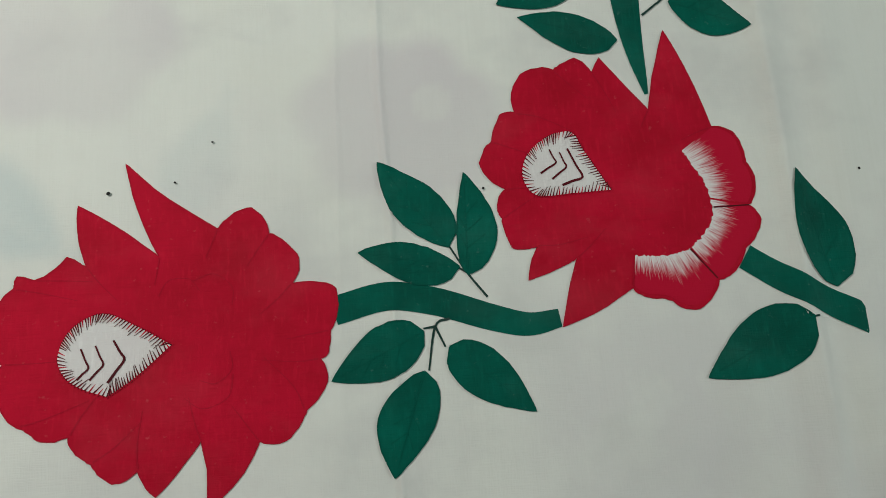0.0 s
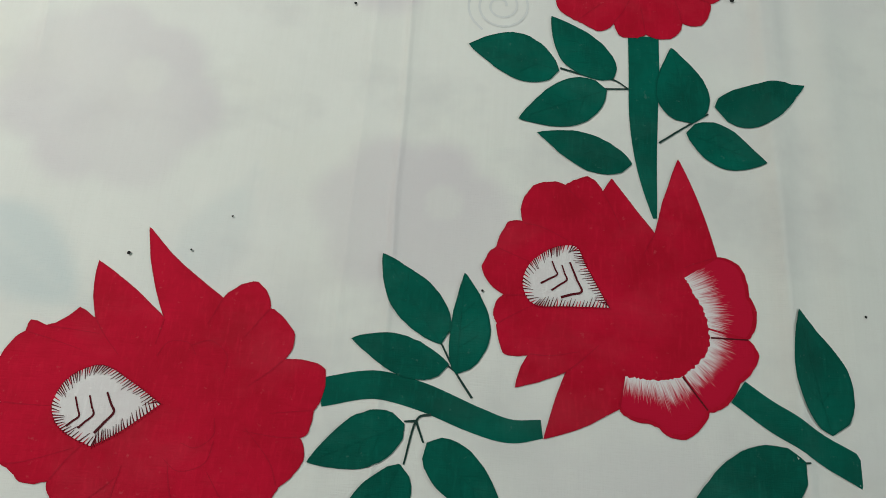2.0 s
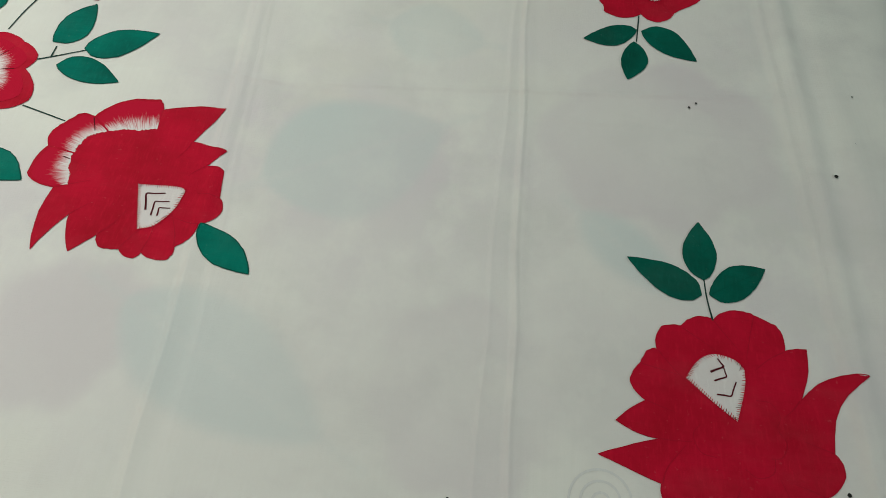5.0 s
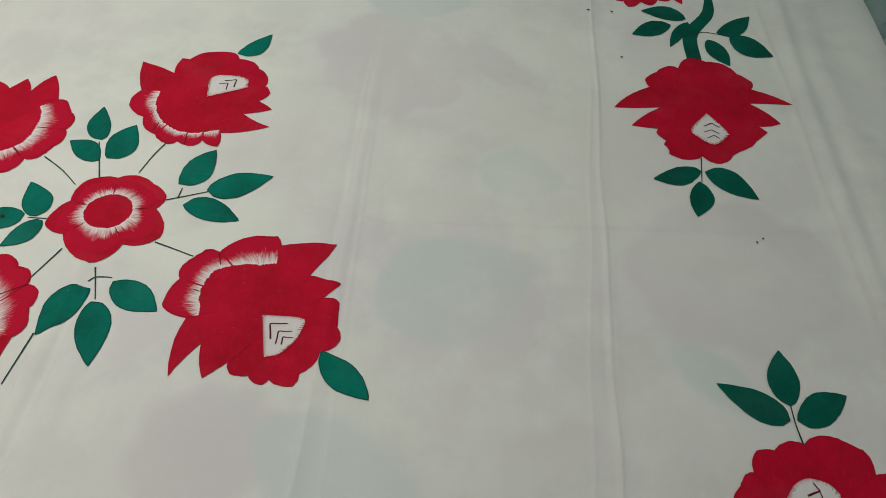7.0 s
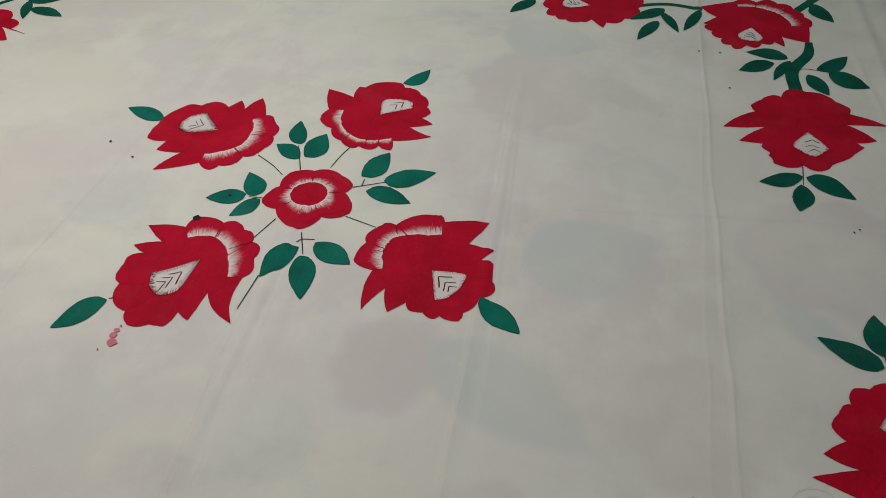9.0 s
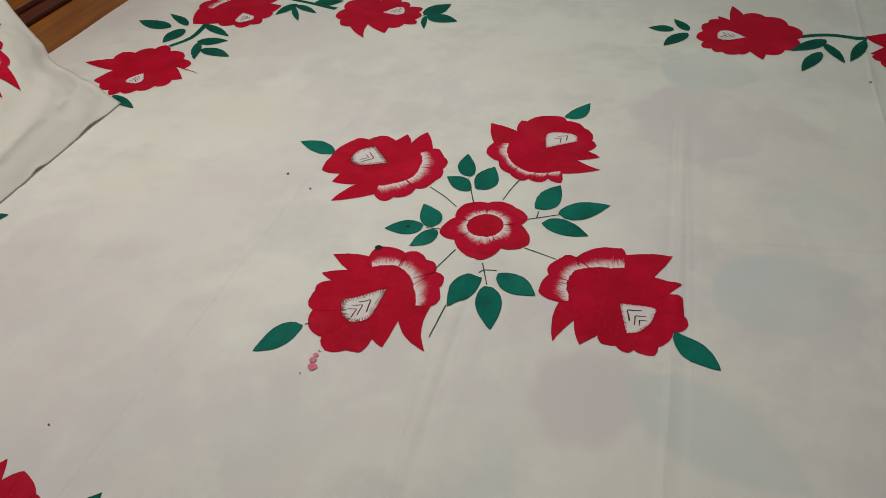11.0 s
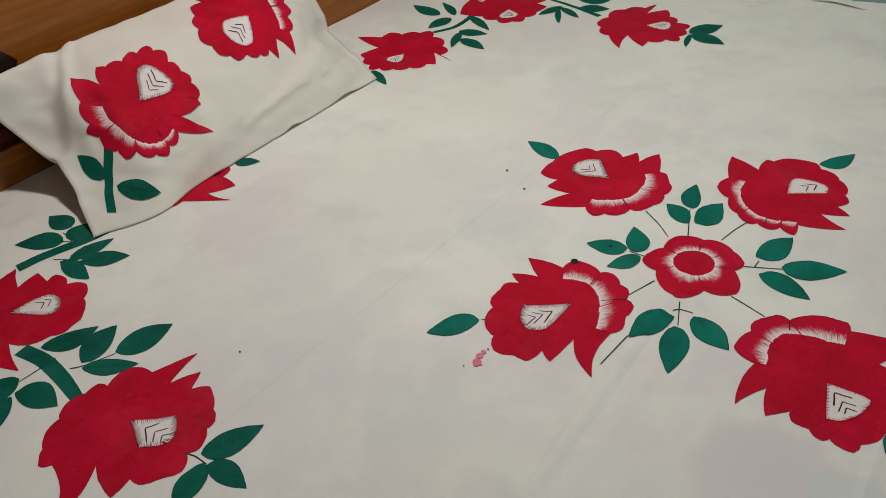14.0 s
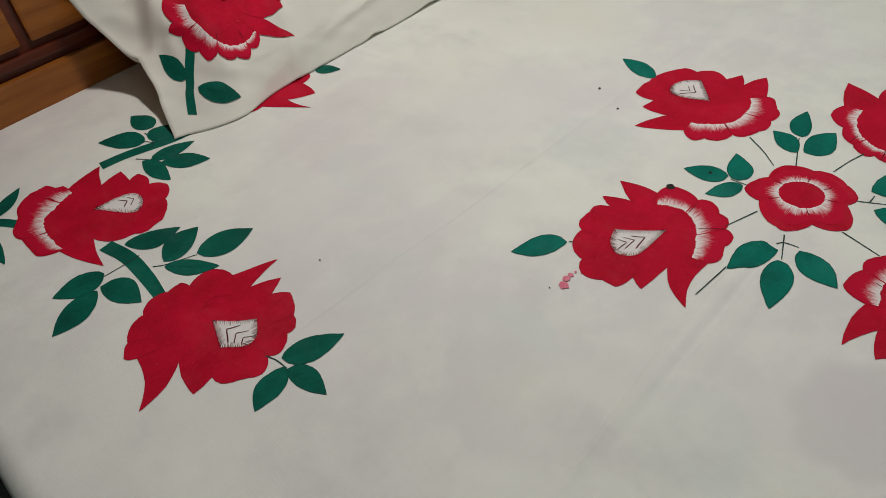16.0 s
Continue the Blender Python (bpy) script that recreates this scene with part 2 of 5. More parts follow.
# ---- the room ----
TOP = 0.5  # height of the bed's sheet
WALL_Y = 1.760
tagged(solid("floor", (-2.2, -2.2, -0.1), (2.4, 1.95, 0.0), FLOORM), "worn dark grey cement floor beside the bed", "floor", kind="structure")
wall_far = tagged(solid("wall_north", (-2.2, WALL_Y, 0.0), (2.4, WALL_Y + 0.15, 2.8), TEALWALL), "pale teal limewashed wall with flaking paint and dark specks", "wall", kind="structure")
tagged(solid("wall_west", (-2.2, -2.2, 0.0), (-2.05, WALL_Y, 2.8), TEALWALL), "pale teal limewashed wall behind the headboard", "wall", kind="structure")
# Unseen walls and ceiling close the room; the east opening holds the fill.
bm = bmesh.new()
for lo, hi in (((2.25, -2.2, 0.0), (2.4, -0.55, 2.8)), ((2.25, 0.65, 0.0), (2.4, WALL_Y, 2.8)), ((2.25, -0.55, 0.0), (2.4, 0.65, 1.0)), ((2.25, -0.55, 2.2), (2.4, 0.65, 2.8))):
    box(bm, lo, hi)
tagged(part("wall_east", bm, LOW_BOUNCE, None), "unseen grey-green wall kept dark to cut bounce light, with an opening for the fill", "wall", kind="structure")
# Made-up window around the fill light, out of view.
window = tagged(new("added_window"), "added wooden window, out of view, around the fill light", "window", kind="structure")
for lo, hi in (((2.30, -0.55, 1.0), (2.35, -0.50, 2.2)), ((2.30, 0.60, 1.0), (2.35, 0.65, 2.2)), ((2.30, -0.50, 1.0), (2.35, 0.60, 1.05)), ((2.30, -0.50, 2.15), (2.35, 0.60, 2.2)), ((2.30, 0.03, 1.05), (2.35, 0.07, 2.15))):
    solid("added_window_frame", lo, hi, DARKWOOD, 0.004, window)
tagged(solid("wall_south", (-2.05, -2.2, 0.0), (2.25, -2.05, 2.8), LOW_BOUNCE), "unseen plain grey-green wall kept dark to cut bounce light", "wall", kind="structure")
tagged(solid("ceiling", (-2.2, -2.2, 2.8), (2.4, 1.95, 2.9), LOW_BOUNCE), "unseen plain grey ceiling kept dark to cut bounce light", "ceiling", kind="structure")


def wall_patch(x, z, w, h, seed, mat=PLASTER):
    """A ragged hole in the paint that shows the plaster."""
    rng = random.Random(seed)
    rim = []
    for k in range(22):
        a = 2 * math.pi * k / 22
        r = 1 + rng.uniform(-0.3, 0.25)
        sq = 1 / max(abs(math.cos(a)), abs(math.sin(a))) ** 0.7
        rim.append((x + w / 2 * r * sq * math.cos(a), WALL_Y - 0.002, z + h / 2 * r * sq * math.sin(a)))
    ob = new("bare_patch", mesh_of("bare_patch", rim, [list(range(22))[::-1]], mat, False))
    ob.parent = wall_far
    return ob


wall_patch(-0.466, TOP + 0.118, 0.046, 0.075, 4)
wall_patch(-0.475, TOP + 0.160, 0.030, 0.05, 7)
wall_patch(-0.330, TOP + 0.055, 0.008, 0.008, 5, INK)
for k in range(16):
    r = random.Random(100 + k)
    s = r.choice((0.0015, 0.002, 0.003, 0.004))
    wall_patch(r.uniform(-1.5, 0.3), TOP + r.uniform(0.02, 0.32), s, s * r.uniform(0.8, 1.8), k, INK)

# ---- the bed: base, mattress, headboard ----
bed = tagged(new("bed"), "wooden bed with a varnished panelled headboard against the wall", "bed")
solid("bed_base", (-1.63, -0.02, 0.12), (0.35, 1.72, 0.30), DARKWOOD, 0.01, bed, "dark wooden bed base")
for lx in (-1.52, 0.24):
    for ly in (0.02, 1.56):
        solid("leg", (lx, ly, 0.0), (lx + 0.07, ly + 0.07, 0.14), DARKWOOD, 0.006, bed)
tagged(solid("mattress", (-1.63, -0.04, 0.30), (0.368, 1.72, TOP - 0.014), MATTRESS, 0.03), "thick mattress covered by the painted sheet", "mattress")

HB = tagged(new("headboard"), "orange-brown varnished wooden headboard with raised panels and dark grooves", "headboard")
HB.matrix_world = pose(-1.652, 0.9, 0, 0, 0, 0)


def hb(name, y0, y1, z0, z1, x0, x1, mat, bevel, label=""):
    return solid(name, (x0, y0, TOP + z0), (x1, y1, TOP + z1), mat, bevel, HB, label)


hb("back_board", -1.02, 0.85, -0.45, 0.62, -0.05, -0.006, DARKWOOD, 0.0, "dark red-brown stained back board")
hb("bottom_rail", -1.02, 0.85, -0.30, 0.066, -0.006, 0.010, WOOD, 0.007)
hb("top_rail", -1.02, 0.85, 0.50, 0.62, -0.006, 0.014, WOOD, 0.012)
hb("bead", -1.02, 0.85, 0.078, 0.096, -0.006, 0.004, DARKWOOD, 0.004, "dark rounded bead moulding")
hb("panel", -1.00, -0.636, 0.110, 0.240, -0.006, 0.007, WOOD, 0.006, "raised varnished panel with rounded edges")
hb("panel", -1.00, -0.636, 0.262, 0.480, -0.006, 0.007, WOOD, 0.006, "raised varnished panel with rounded edges")
hb("panel", -0.618, 0.83, 0.110, 0.485, -0.006, 0.005, WOOD, 0.005, "wide flat varnished panel")


def diamond(y, z, hw, hh):
    bm = bmesh.new()
    top = [bm.verts.new((0.009, y + a * hw, TOP + z + b * hh)) for a, b in ((-1, 0), (0, -1), (1, 0), (0, 1))]
    f = bm.faces.new(top)
    r = bmesh.ops.extrude_face_region(bm, geom=[f])
    for v in r["geom"]:
        if isinstance(v, bmesh.types.BMVert):
            v.co.x -= 0.01
    bmesh.ops.recalc_face_normals(bm, faces=bm.faces)
    part("inlay", bm, BLACKWOOD, HB, "dark diamond-shaped inlay")


diamond(-0.510, 0.200, 0.058, 0.075)
bm = bmesh.new()
bmesh.ops.create_uvsphere(bm, u_segments=20, v_segments=12, radius=0.014)
for v in bm.verts:
    v.co = Vector((v.co.x * 0.9 + 0.022, v.co.y - 0.033, v.co.z + TOP + 0.235))
r = bmesh.ops.create_cone(bm, segments=14, radius1=0.006, radius2=0.005, depth=0.03, cap_ends=True)
for v in r["verts"]:
    v.co = Vector((v.co.z + 0.01, v.co.y - 0.033, v.co.x + TOP + 0.235))
r = bmesh.ops.create_cone(bm, segments=12, radius1=0.004, radius2=0.003, depth=0.03, cap_ends=True)
for v in r["verts"]:
    v.co = Vector((v.co.x + 0.016, v.co.y - 0.041, v.co.z + TOP + 0.258))
part("knob", bm, BLACKWOOD, HB, "small dark turned knob")

def build_grey_cloth():
    """A printed cloth heaped on a low box by the foot of the bed, hanging to the floor."""
    us, vs = np.linspace(0.0, 1.0, 60), np.linspace(0.0, 1.0, 90)
    verts, faces = [], []
    for v in vs:
        for u in us:
            rim = min(u, 1 - u, v * 1.6, (1 - v) * 1.6)
            z = 0.40 * smooth(0.0, 0.16, rim) + 0.03 * noise.noise(Vector((u * 7, v * 9, 1.0))) * smooth(0.02, 0.12, rim) + 0.004
            spread = 0.02 * math.sin(v * 60) * (1 - smooth(0.0, 0.12, rim))
            verts.append((0.53 + 0.62 * u + spread, 0.25 + 1.42 * v, z))
    n = len(us)
    for j in range(len(vs) - 1):
        for i in range(n - 1):
            faces.append((j * n + i, j * n + i + 1, (j + 1) * n + i + 1, (j + 1) * n + i))
    return tagged(new("cloth", mesh_of("cloth", verts, faces, GREYCLOTH)), "grey-blue printed cloth heaped beside the foot of the bed", "cloth")


def smooth(a, b, v):
    v = min(1.0, max(0.0, (v - a) / (b - a)))
    return v * v * (3 - 2 * v)


build_grey_cloth()

# ---- the painted sheet ----
X0, X1, Y0, Y1 = -1.662, 0.384, -0.070, 1.748
STEP, DROP = 0.0055, 0.32
PL, PD = 0.67, 0.33


def ridge(d, w):
    return math.exp(-(d / w) ** 2)


def height(x, y):
    """The sheet's top: soft sag, pressed fold lines and the loose folds by the foot and the wall."""
    h = TOP + 0.0024 * noise.noise(Vector((x * 3.1, y * 3.1, 0.3))) + 0.0016 * noise.noise(Vector((x * 8.5, y * 6.5, 2.3))) + 0.0004 * noise.noise(Vector((x * 26, y * 19, 5.3)))
    wob = 0.006 * noise.noise(Vector((0.5, y * 2.2, 7.0)))
    h += 0.0017 * ridge(x - 0.016 + 0.006 * (y - 0.3) + 0.3 * wob, 0.0052) + 0.0007 * ridge(x + 0.012 - 0.02 * (y - 0.4), 0.0055)
    band = smooth(0.25, 0.45, y) * (1 - smooth(0.95, 1.25, y))
    pleat = x + 0.281 + 0.03 * (y - 0.7) + wob
    h += band * (0.0027 * ridge(pleat, 0.0058) - 0.0012 * ridge(pleat + 0.012, 0.006) + 0.0008 * ridge(pleat - 0.03, 0.007))
    diag = x + 0.547 + 0.04 * (y - 0.63) + wob
    h += (0.0026 * ridge(diag, 0.006) - 0.0012 * ridge(diag - 0.013, 0.0065) + 0.0014 * ridge(diag - 0.034, 0.007)) * (1 - smooth(0.62, 0.85, y)) * smooth(0.1, 0.4, y)
    h += 0.0011 * ridge(y - 0.83 - 0.1 * x + wob, 0.006) + 0.0010 * ridge(x + 0.86 + wob, 0.006)
    edge = smooth(0.24, 0.33, x)
    fall = noise.noise(Vector((x * 13 + y * 1.5, y * 2.4, 4.0)))
    h += edge * (0.0065 * ridge(x - 0.305 + wob, 0.012) + 0.0040 * fall + 0.002)
    h += smooth(0.31, 0.36, x) * (0.006 * ridge(x - 0.342 + 1.5 * wob, 0.012) + 0.006 * noise.noise(Vector((x * 20, y * 4 + x * 12, 8.0))))
    hem = smooth(1.60, 1.74, y)
    h += hem * (0.010 * noise.noise(Vector((x * 3.4, 1.0, 9.0))) + 0.006 * noise.noise(Vector((x * 9, y * 6, 3.0))) + 0.008)
    h += smooth(0.06, -0.03, y) * 0.004 * noise.noise(Vector((x * 7, y * 6, 11.0)))
    return h


def drape(v, a, r, down):
    """Along the cloth past an edge at a: how far out it lies and how far it has dropped."""
    over = v - a
    if over <= 0:
        return v, 0.0
    arc = r * math.pi / 2
    if over < arc:
        t = over / r
        return a + r * math.sin(t), r * (1 - math.cos(t))
    return a + r + 0.04 * (over - arc), r + (over - arc)


# the printed cloth beneath: x, y, reach, rosy flower 0 or greenish leaf 1, turn, width, strength
GHOSTS = [
    (-0.207, 0.304, 0.083, 0, 0, 0.00, 1),
    (-0.024, 0.486, 0.088, 0, 0, 0.00, 1),
    (0.032, 0.222, 0.072, 0, 0, 0.00, 1),
    (-0.225, 0.487, 0.107, 1, -29, 0.48, 1),
    (-0.108, 0.196, 0.044, 1, 68, 0.51, 1),
    (-0.242, 0.170, 0.055, 1, -34, 0.56, 1),
    (-0.150, 0.723, 0.094, 1, 30, 0.77, 1),
    (-0.087, 0.904, 0.055, 1, -9, 0.85, 1),
    (0.156, 0.784, 0.122, 0, 0, 0.00, 1),
    (-0.336, 0.518, 0.051, 0, 0, 0.00, 1),
    (0.119, 0.641, 0.063, 1, -41, 0.43, 1),
    (-0.273, 1.108, 0.118, 0, 0, 0.00, 1),
    (-0.364, 0.500, 0.067, 0, 0, 0.00, 1),
    (-0.263, 1.292, 0.089, 1, -11, 0.85, 1),
]
GHOSTS += [
    (-0.469, 0.386, 0.069, 1, -32, 0.85, 0.5),
    (-0.824, 0.716, 0.074, 1, 49, 0.85, 0.5),
    (-0.159, 1.059, 0.115, 0, 0, 0.00, 0.5),
    (-0.732, 0.388, 0.072, 0, 0, 0.00, 0.5),
    (-1.143, 0.556, 0.134, 0, 0, 0.00, 0.5),
    (-0.867, 0.341, 0.060, 1, 61, 0.85, 0.5),
    (-0.827, 0.468, 0.104, 0, 0, 0.00, 0.5),
    (-0.685, 0.366, 0.074, 1, 9, 0.75, 0.5),
    (-0.566, 0.366, 0.067, 0, 0, 0.00, 0.5),
    (-1.046, 0.474, 0.073, 1, -11, 0.73, 0.5),
    (-0.632, 0.310, 0.078, 0, 0, 0.00, 0.5),
]
GHOSTS += [

]


def under(x, y):
    """How much of the printed cloth beneath shows through: rosy and greenish."""
    pink = green = 0.0
    for gx, gy, r, kind, turn, wide, force in GHOSTS:
        dx, dy = x - gx, y - gy
        if dx * dx + dy * dy > 2.0 * r * r:
            continue
        if kind:
            ca = radians(turn)
            u, w = dx * math.cos(ca) + dy * math.sin(ca), -dx * math.sin(ca) + dy * math.cos(ca)
            u = u / r
            side = wide * r * max(0.0, 1 - u * u) ** 0.8 * (1 - 0.25 * u)
            green = max(green, force * smooth(0.010, -0.010, abs(w) - side) * (0.8 + 0.2 * smooth(0.0, 0.006, abs(w))))
        else:
            d, a = math.hypot(dx, dy), math.atan2(dy, dx)
            rim = r * (0.86 + 0.14 * abs(math.sin(3.5 * a + gx * 20)) + 0.07 * math.sin(2 * a + gy * 9))
            core = smooth(0.16, 0.24, math.hypot(dx - 0.3 * r, dy - 0.2 * r) / r)
            pink = max(pink, force * smooth(0.011, -0.011, d - rim) * (0.6 + 0.4 * core))
    worn = min(1.0, max(0.2, 0.60 + 0.7 * noise.noise(Vector((x * 7, y * 7, 3.0)))))
    haze = smooth(0.0, 0.6, noise.noise(Vector((x * 2.6, y * 2.6, 6.0)))) * 0.4
    return max(pink * worn, haze), green * worn


def build_sheet():
    drop = DROP
    us = X0 + STEP * np.arange(int((X1 + drop - X0) / STEP))
    vs = Y0 - drop + STEP * np.arange(int((Y1 - Y0 + drop) / STEP))
    verts, tint, faces = [], [], []
    for v in vs:
        by, dy = drape(-v, -Y0, 0.03, drop)
        for u in us:
            bx, dx = drape(u, X1, 0.03, drop)
            x, y = bx, -by
            z = height(min(u, X1 + 0.01), max(v, Y0 - 0.01)) - dx - dy
            x += (0.046 + 0.020 * smooth(0.9, 1.4, v)) * smooth(0.33, 0.42, u)
            if dx > 0.02:
                x += 0.012 * math.sin(v * 23) * min(1, dx * 6)
            if dy > 0.02:
                y += 0.010 * math.sin(u * 17) * min(1, dy * 6)
            verts.append((x, y, max(0.02, z)))
            tint.append(under(u, v))
    n = len(us)
    for j in range(len(vs) - 1):
        for i in range(n - 1):
            faces.append((j * n + i, j * n + i + 1, (j + 1) * n + i + 1, (j + 1) * n + i))
    me = mesh_of("bed_sheet", verts, faces, SHEET)
    col = me.attributes.new("under", "FLOAT_COLOR", "POINT")
    col.data.foreach_set("color", np.array([(p, g, 0, 1) for p, g in tint], np.float32).ravel())
    return tagged(new("bed_sheet", me), "off-white cotton bed sheet hand-painted with red roses and green leaves", "bed sheet")


sheet = build_sheet()

def hem_fold(x0, x1, y, rise):
    """A lifted bit of the hem by the wall, open towards the bed."""
    verts, faces, nu, nv = [], [], 24, 8
    for j in range(nv + 1):
        for i in range(nu + 1):
            f, g = i / nu, j / nv
            x = x0 + (x1 - x0) * f
            yy = y + 0.035 * g + 0.004 * math.sin(f * 5)
            up = rise * math.sin(math.pi * f) ** 0.8 * math.cos(g * math.pi / 2)
            verts.append((x, yy, height(x, min(yy, Y1)) + 0.0003 + up))
    for j in range(nv):
        for i in range(nu):
            k = j * (nu + 1) + i
            faces.append((k, k + 1, k + nu + 2, k + nu + 1))
    ob = new("hem_fold", mesh_of("hem_fold", verts, faces, SHEET))
    ob.parent = sheet
    return tagged(ob, "lifted fold of the sheet's hem")


hem_fold(-0.965, -0.885, 1.706, 0.0035)
hem_fold(-0.715, -0.600, 1.704, 0.0048)

# ---- the painting: drawn in the cloth's own plane, laid on the cloth ----


@functools.lru_cache(maxsize=None)
def knot(i, j):
    return height(X0 + i * STEP, Y0 - DROP + j * STEP)


def on_sheet(p, lift):
    """A point on the cloth as it lies, between its knots."""
    fx, fy = (p[0] - X0) / STEP, (p[1] - Y0 + DROP) / STEP
    i, j = math.floor(fx), math.floor(fy)
    fx, fy = fx - i, fy - j
    z = (knot(i, j) * (1 - fx) + knot(i + 1, j) * fx) * (1 - fy) + (knot(i, j + 1) * (1 - fx) + knot(i + 1, j + 1) * fx) * fy
    return Vector((p[0], p[1], z + lift))


def lay(name, rim, mat, parent, surf, lift, grid=True, label=""):
    """A closed outline in the cloth's plane, filled and laid on the cloth."""
    from mathutils.geometry import delaunay_2d_cdt
    pts = [Vector(p) for p in rim]
    n = len(pts)
    xs, ys = [p.x for p in pts], [p.y for p in pts]
    if grid:
        a = np.array([(p.x, p.y) for p in pts])
        b = np.roll(a, -1, axis=0)
        ox, oy, sx, sy = (X0, Y0 - DROP, STEP, STEP) if surf is on_sheet else (0, 0, PL / 90, PD / 44)
        for gx in np.arange(ox + math.ceil((min(xs) - ox) / sx) * sx, max(xs), sx):
            for gy in np.arange(oy + math.ceil((min(ys) - oy) / sy) * sy, max(ys), sy):
                cross = (a[:, 1] > gy) != (b[:, 1] > gy)
                at = a[:, 0] + (gy - a[:, 1]) / np.where(cross, b[:, 1] - a[:, 1], 1) * (b[:, 0] - a[:, 0])
                if (cross & (at > gx)).sum() % 2:
                    pts.append(Vector((gx, gy)))
    out, _, tris, *_ = delaunay_2d_cdt(pts, [(i, (i + 1) % n) for i in range(n)], [list(range(n))], 1, 1e-6)
    ob = new(name, mesh_of(name, [surf(p, lift) for p in out], [tuple(f) for f in tris], mat))
    me = ob.data
    if len(me.polygons) and sum(f.normal.z + f.normal.x * 0.5 for f in me.polygons) < 0:
        me.flip_normals()
    ob.parent = parent
    return tagged(ob, label)


def strokes(name, lines, mat, parent, surf, lift, label=""):
    """Thin pen or brush lines, each (points, width at start, width at end), as one mesh."""
    verts, faces = [], []
    for pts, w0, w1 in lines:
        pts = [Vector(p) for p in pts]
        fine = [pts[0]]
        for a, b in zip(pts, pts[1:]):
            m = max(1, math.ceil((b - a).length / 0.003))
            fine += [a.lerp(b, k / m) for k in range(1, m + 1)]
        pts = fine
        base = len(verts)
        for i, p in enumerate(pts):
            d = (pts[min(i + 1, len(pts) - 1)] - pts[max(i - 1, 0)]).normalized()
            w = (w0 + (w1 - w0) * i / (len(pts) - 1)) / 2
            s = Vector((-d.y, d.x)) * w
            verts += [surf(p + s, lift), surf(p - s, lift)]
        for i in range(len(pts) - 1):
            k = base + 2 * i
            faces.append((k, k + 1, k + 3, k + 2))
    ob = new(name, mesh_of(name, verts, faces, mat))
    ob.parent = parent
    return tagged(ob, label, kind="stuff" if len(lines) > 1 else "")


def curve(pts, n=10):
    """A smooth line through the points."""
    p = [Vector(q) for q in pts]
    p = [2 * p[0] - p[1]] + p + [2 * p[-1] - p[-2]]
    out = []
    for i in range(1, len(p) - 2):
        for k in range(n):
            t = k / n
            out.append(0.5 * (2 * p[i] + (p[i + 1] - p[i - 1]) * t + (2 * p[i - 1] - 5 * p[i] + 4 * p[i + 1] - p[i + 2]) * t * t + (3 * p[i] - p[i - 1] - 3 * p[i + 1] + p[i + 2]) * t ** 3))
    return out + [p[-2]]


def polar(a, r):
    return Vector((r * math.cos(radians(a)), r * math.sin(radians(a))))


def side_edge(p, q, bend, n=5):
    d = q - p
    out = Vector((d.y, -d.x))
    if out.dot(p + q) < 0:
        out = -out
    return [p + d * (k / n) + out * bend * math.sin(math.pi * k / n) for k in range(n)]


def hooked_edge(p, q, bend, n=6):
    """One side of a thorn that curves like a sickle."""
    d = q - p
    side = Vector((-d.y, d.x)) * bend
    return [p + d * (k / n) + side * math.sin(math.pi * k / n) for k in range(n)]


def outline(petals, rng):
    """The rim of a rose from its petals in turn: o round, f round and brushed white, v thorn-like (with its hook), n a notch between two."""
    n = len(petals)
    full = []
    hooks = {(p[1], p[2]): p[3] for p in petals if len(p) > 3}
    petals = [p[:3] for p in petals]
    for i, (kind, a, r) in enumerate(petals):
        full.append((kind, a, r))
        k2, a2, r2 = petals[(i + 1) % n]
        if kind == "n" or k2 == "n":
            continue
        gap = (a2 - a) % 360
        if kind in "of" and k2 in "of":
            full.append(("n", a + gap * r2 / (r + r2), min(r, r2) * (1 - min(0.12, 0.03 + 0.0022 * gap))))
        elif kind == "v" and k2 == "v":
            full.append(("n", a + gap / 2, 0.65 * min(r, r2)))
        else:
            ar, rr, av = (a, r, a2) if kind in "of" else (a2, r2, a)
            turn = gap if kind in "of" else -gap
            full.append(("n", ar + turn * min(0.62, 14 / max(1, gap)), rr * 0.90))
    first = next(i for i, p in enumerate(full) if p[0] == "n")
    full = full[first:] + full[:first] + [full[first]]
    rim, brushed, seams = [], [], [Vector(polar(a, q)) for k, a, q in full[:-1] if k == "n"]
    for (_, a0, r0), (kind, a, r), (_, a1, r1) in zip(full[0::2], full[1::2], full[2::2]):
        p, tip, q = polar(a0, r0), polar(a, r), polar(a1, r1)
        if (a, r) in hooks:
            rim += hooked_edge(p, tip, hooks[a, r]) + hooked_edge(tip, q, -hooks[a, r])
        elif kind == "v":
            rim += side_edge(p, tip, rng.uniform(0.0, 0.075)) + side_edge(tip, q, rng.uniform(0.0, 0.075))
        else:
            edge = round_petal(p, tip, q)
            rim += edge
            if kind == "f":
                brushed.append(edge + [q])
    return rim, brushed, seams


def round_petal(p, tip, q, n=6):
    """A full rounded edge from notch p over the tip to notch q."""
    out = []
    up = tip.normalized()
    for a, b, first in ((p, tip, True), (tip, q, False)):
        for k in range(n):
            t = k / n
            ease = math.sin(t * math.pi / 2) if first else 1 - math.cos(t * math.pi / 2)
            lin = 1 - math.cos(t * math.pi / 2) if first else math.sin(t * math.pi / 2)
            d = b - a
            along = up * d.dot(up)
            across = d - along
            out.append(a + along * (0.72 * ease + 0.28 * t) + across * (0.55 * lin + 0.45 * t))
    return out


def put_on(at, heading):
    turn, origin = Matrix.Rotation(radians(heading), 2), Vector(at)
    return lambda p: origin + turn @ p


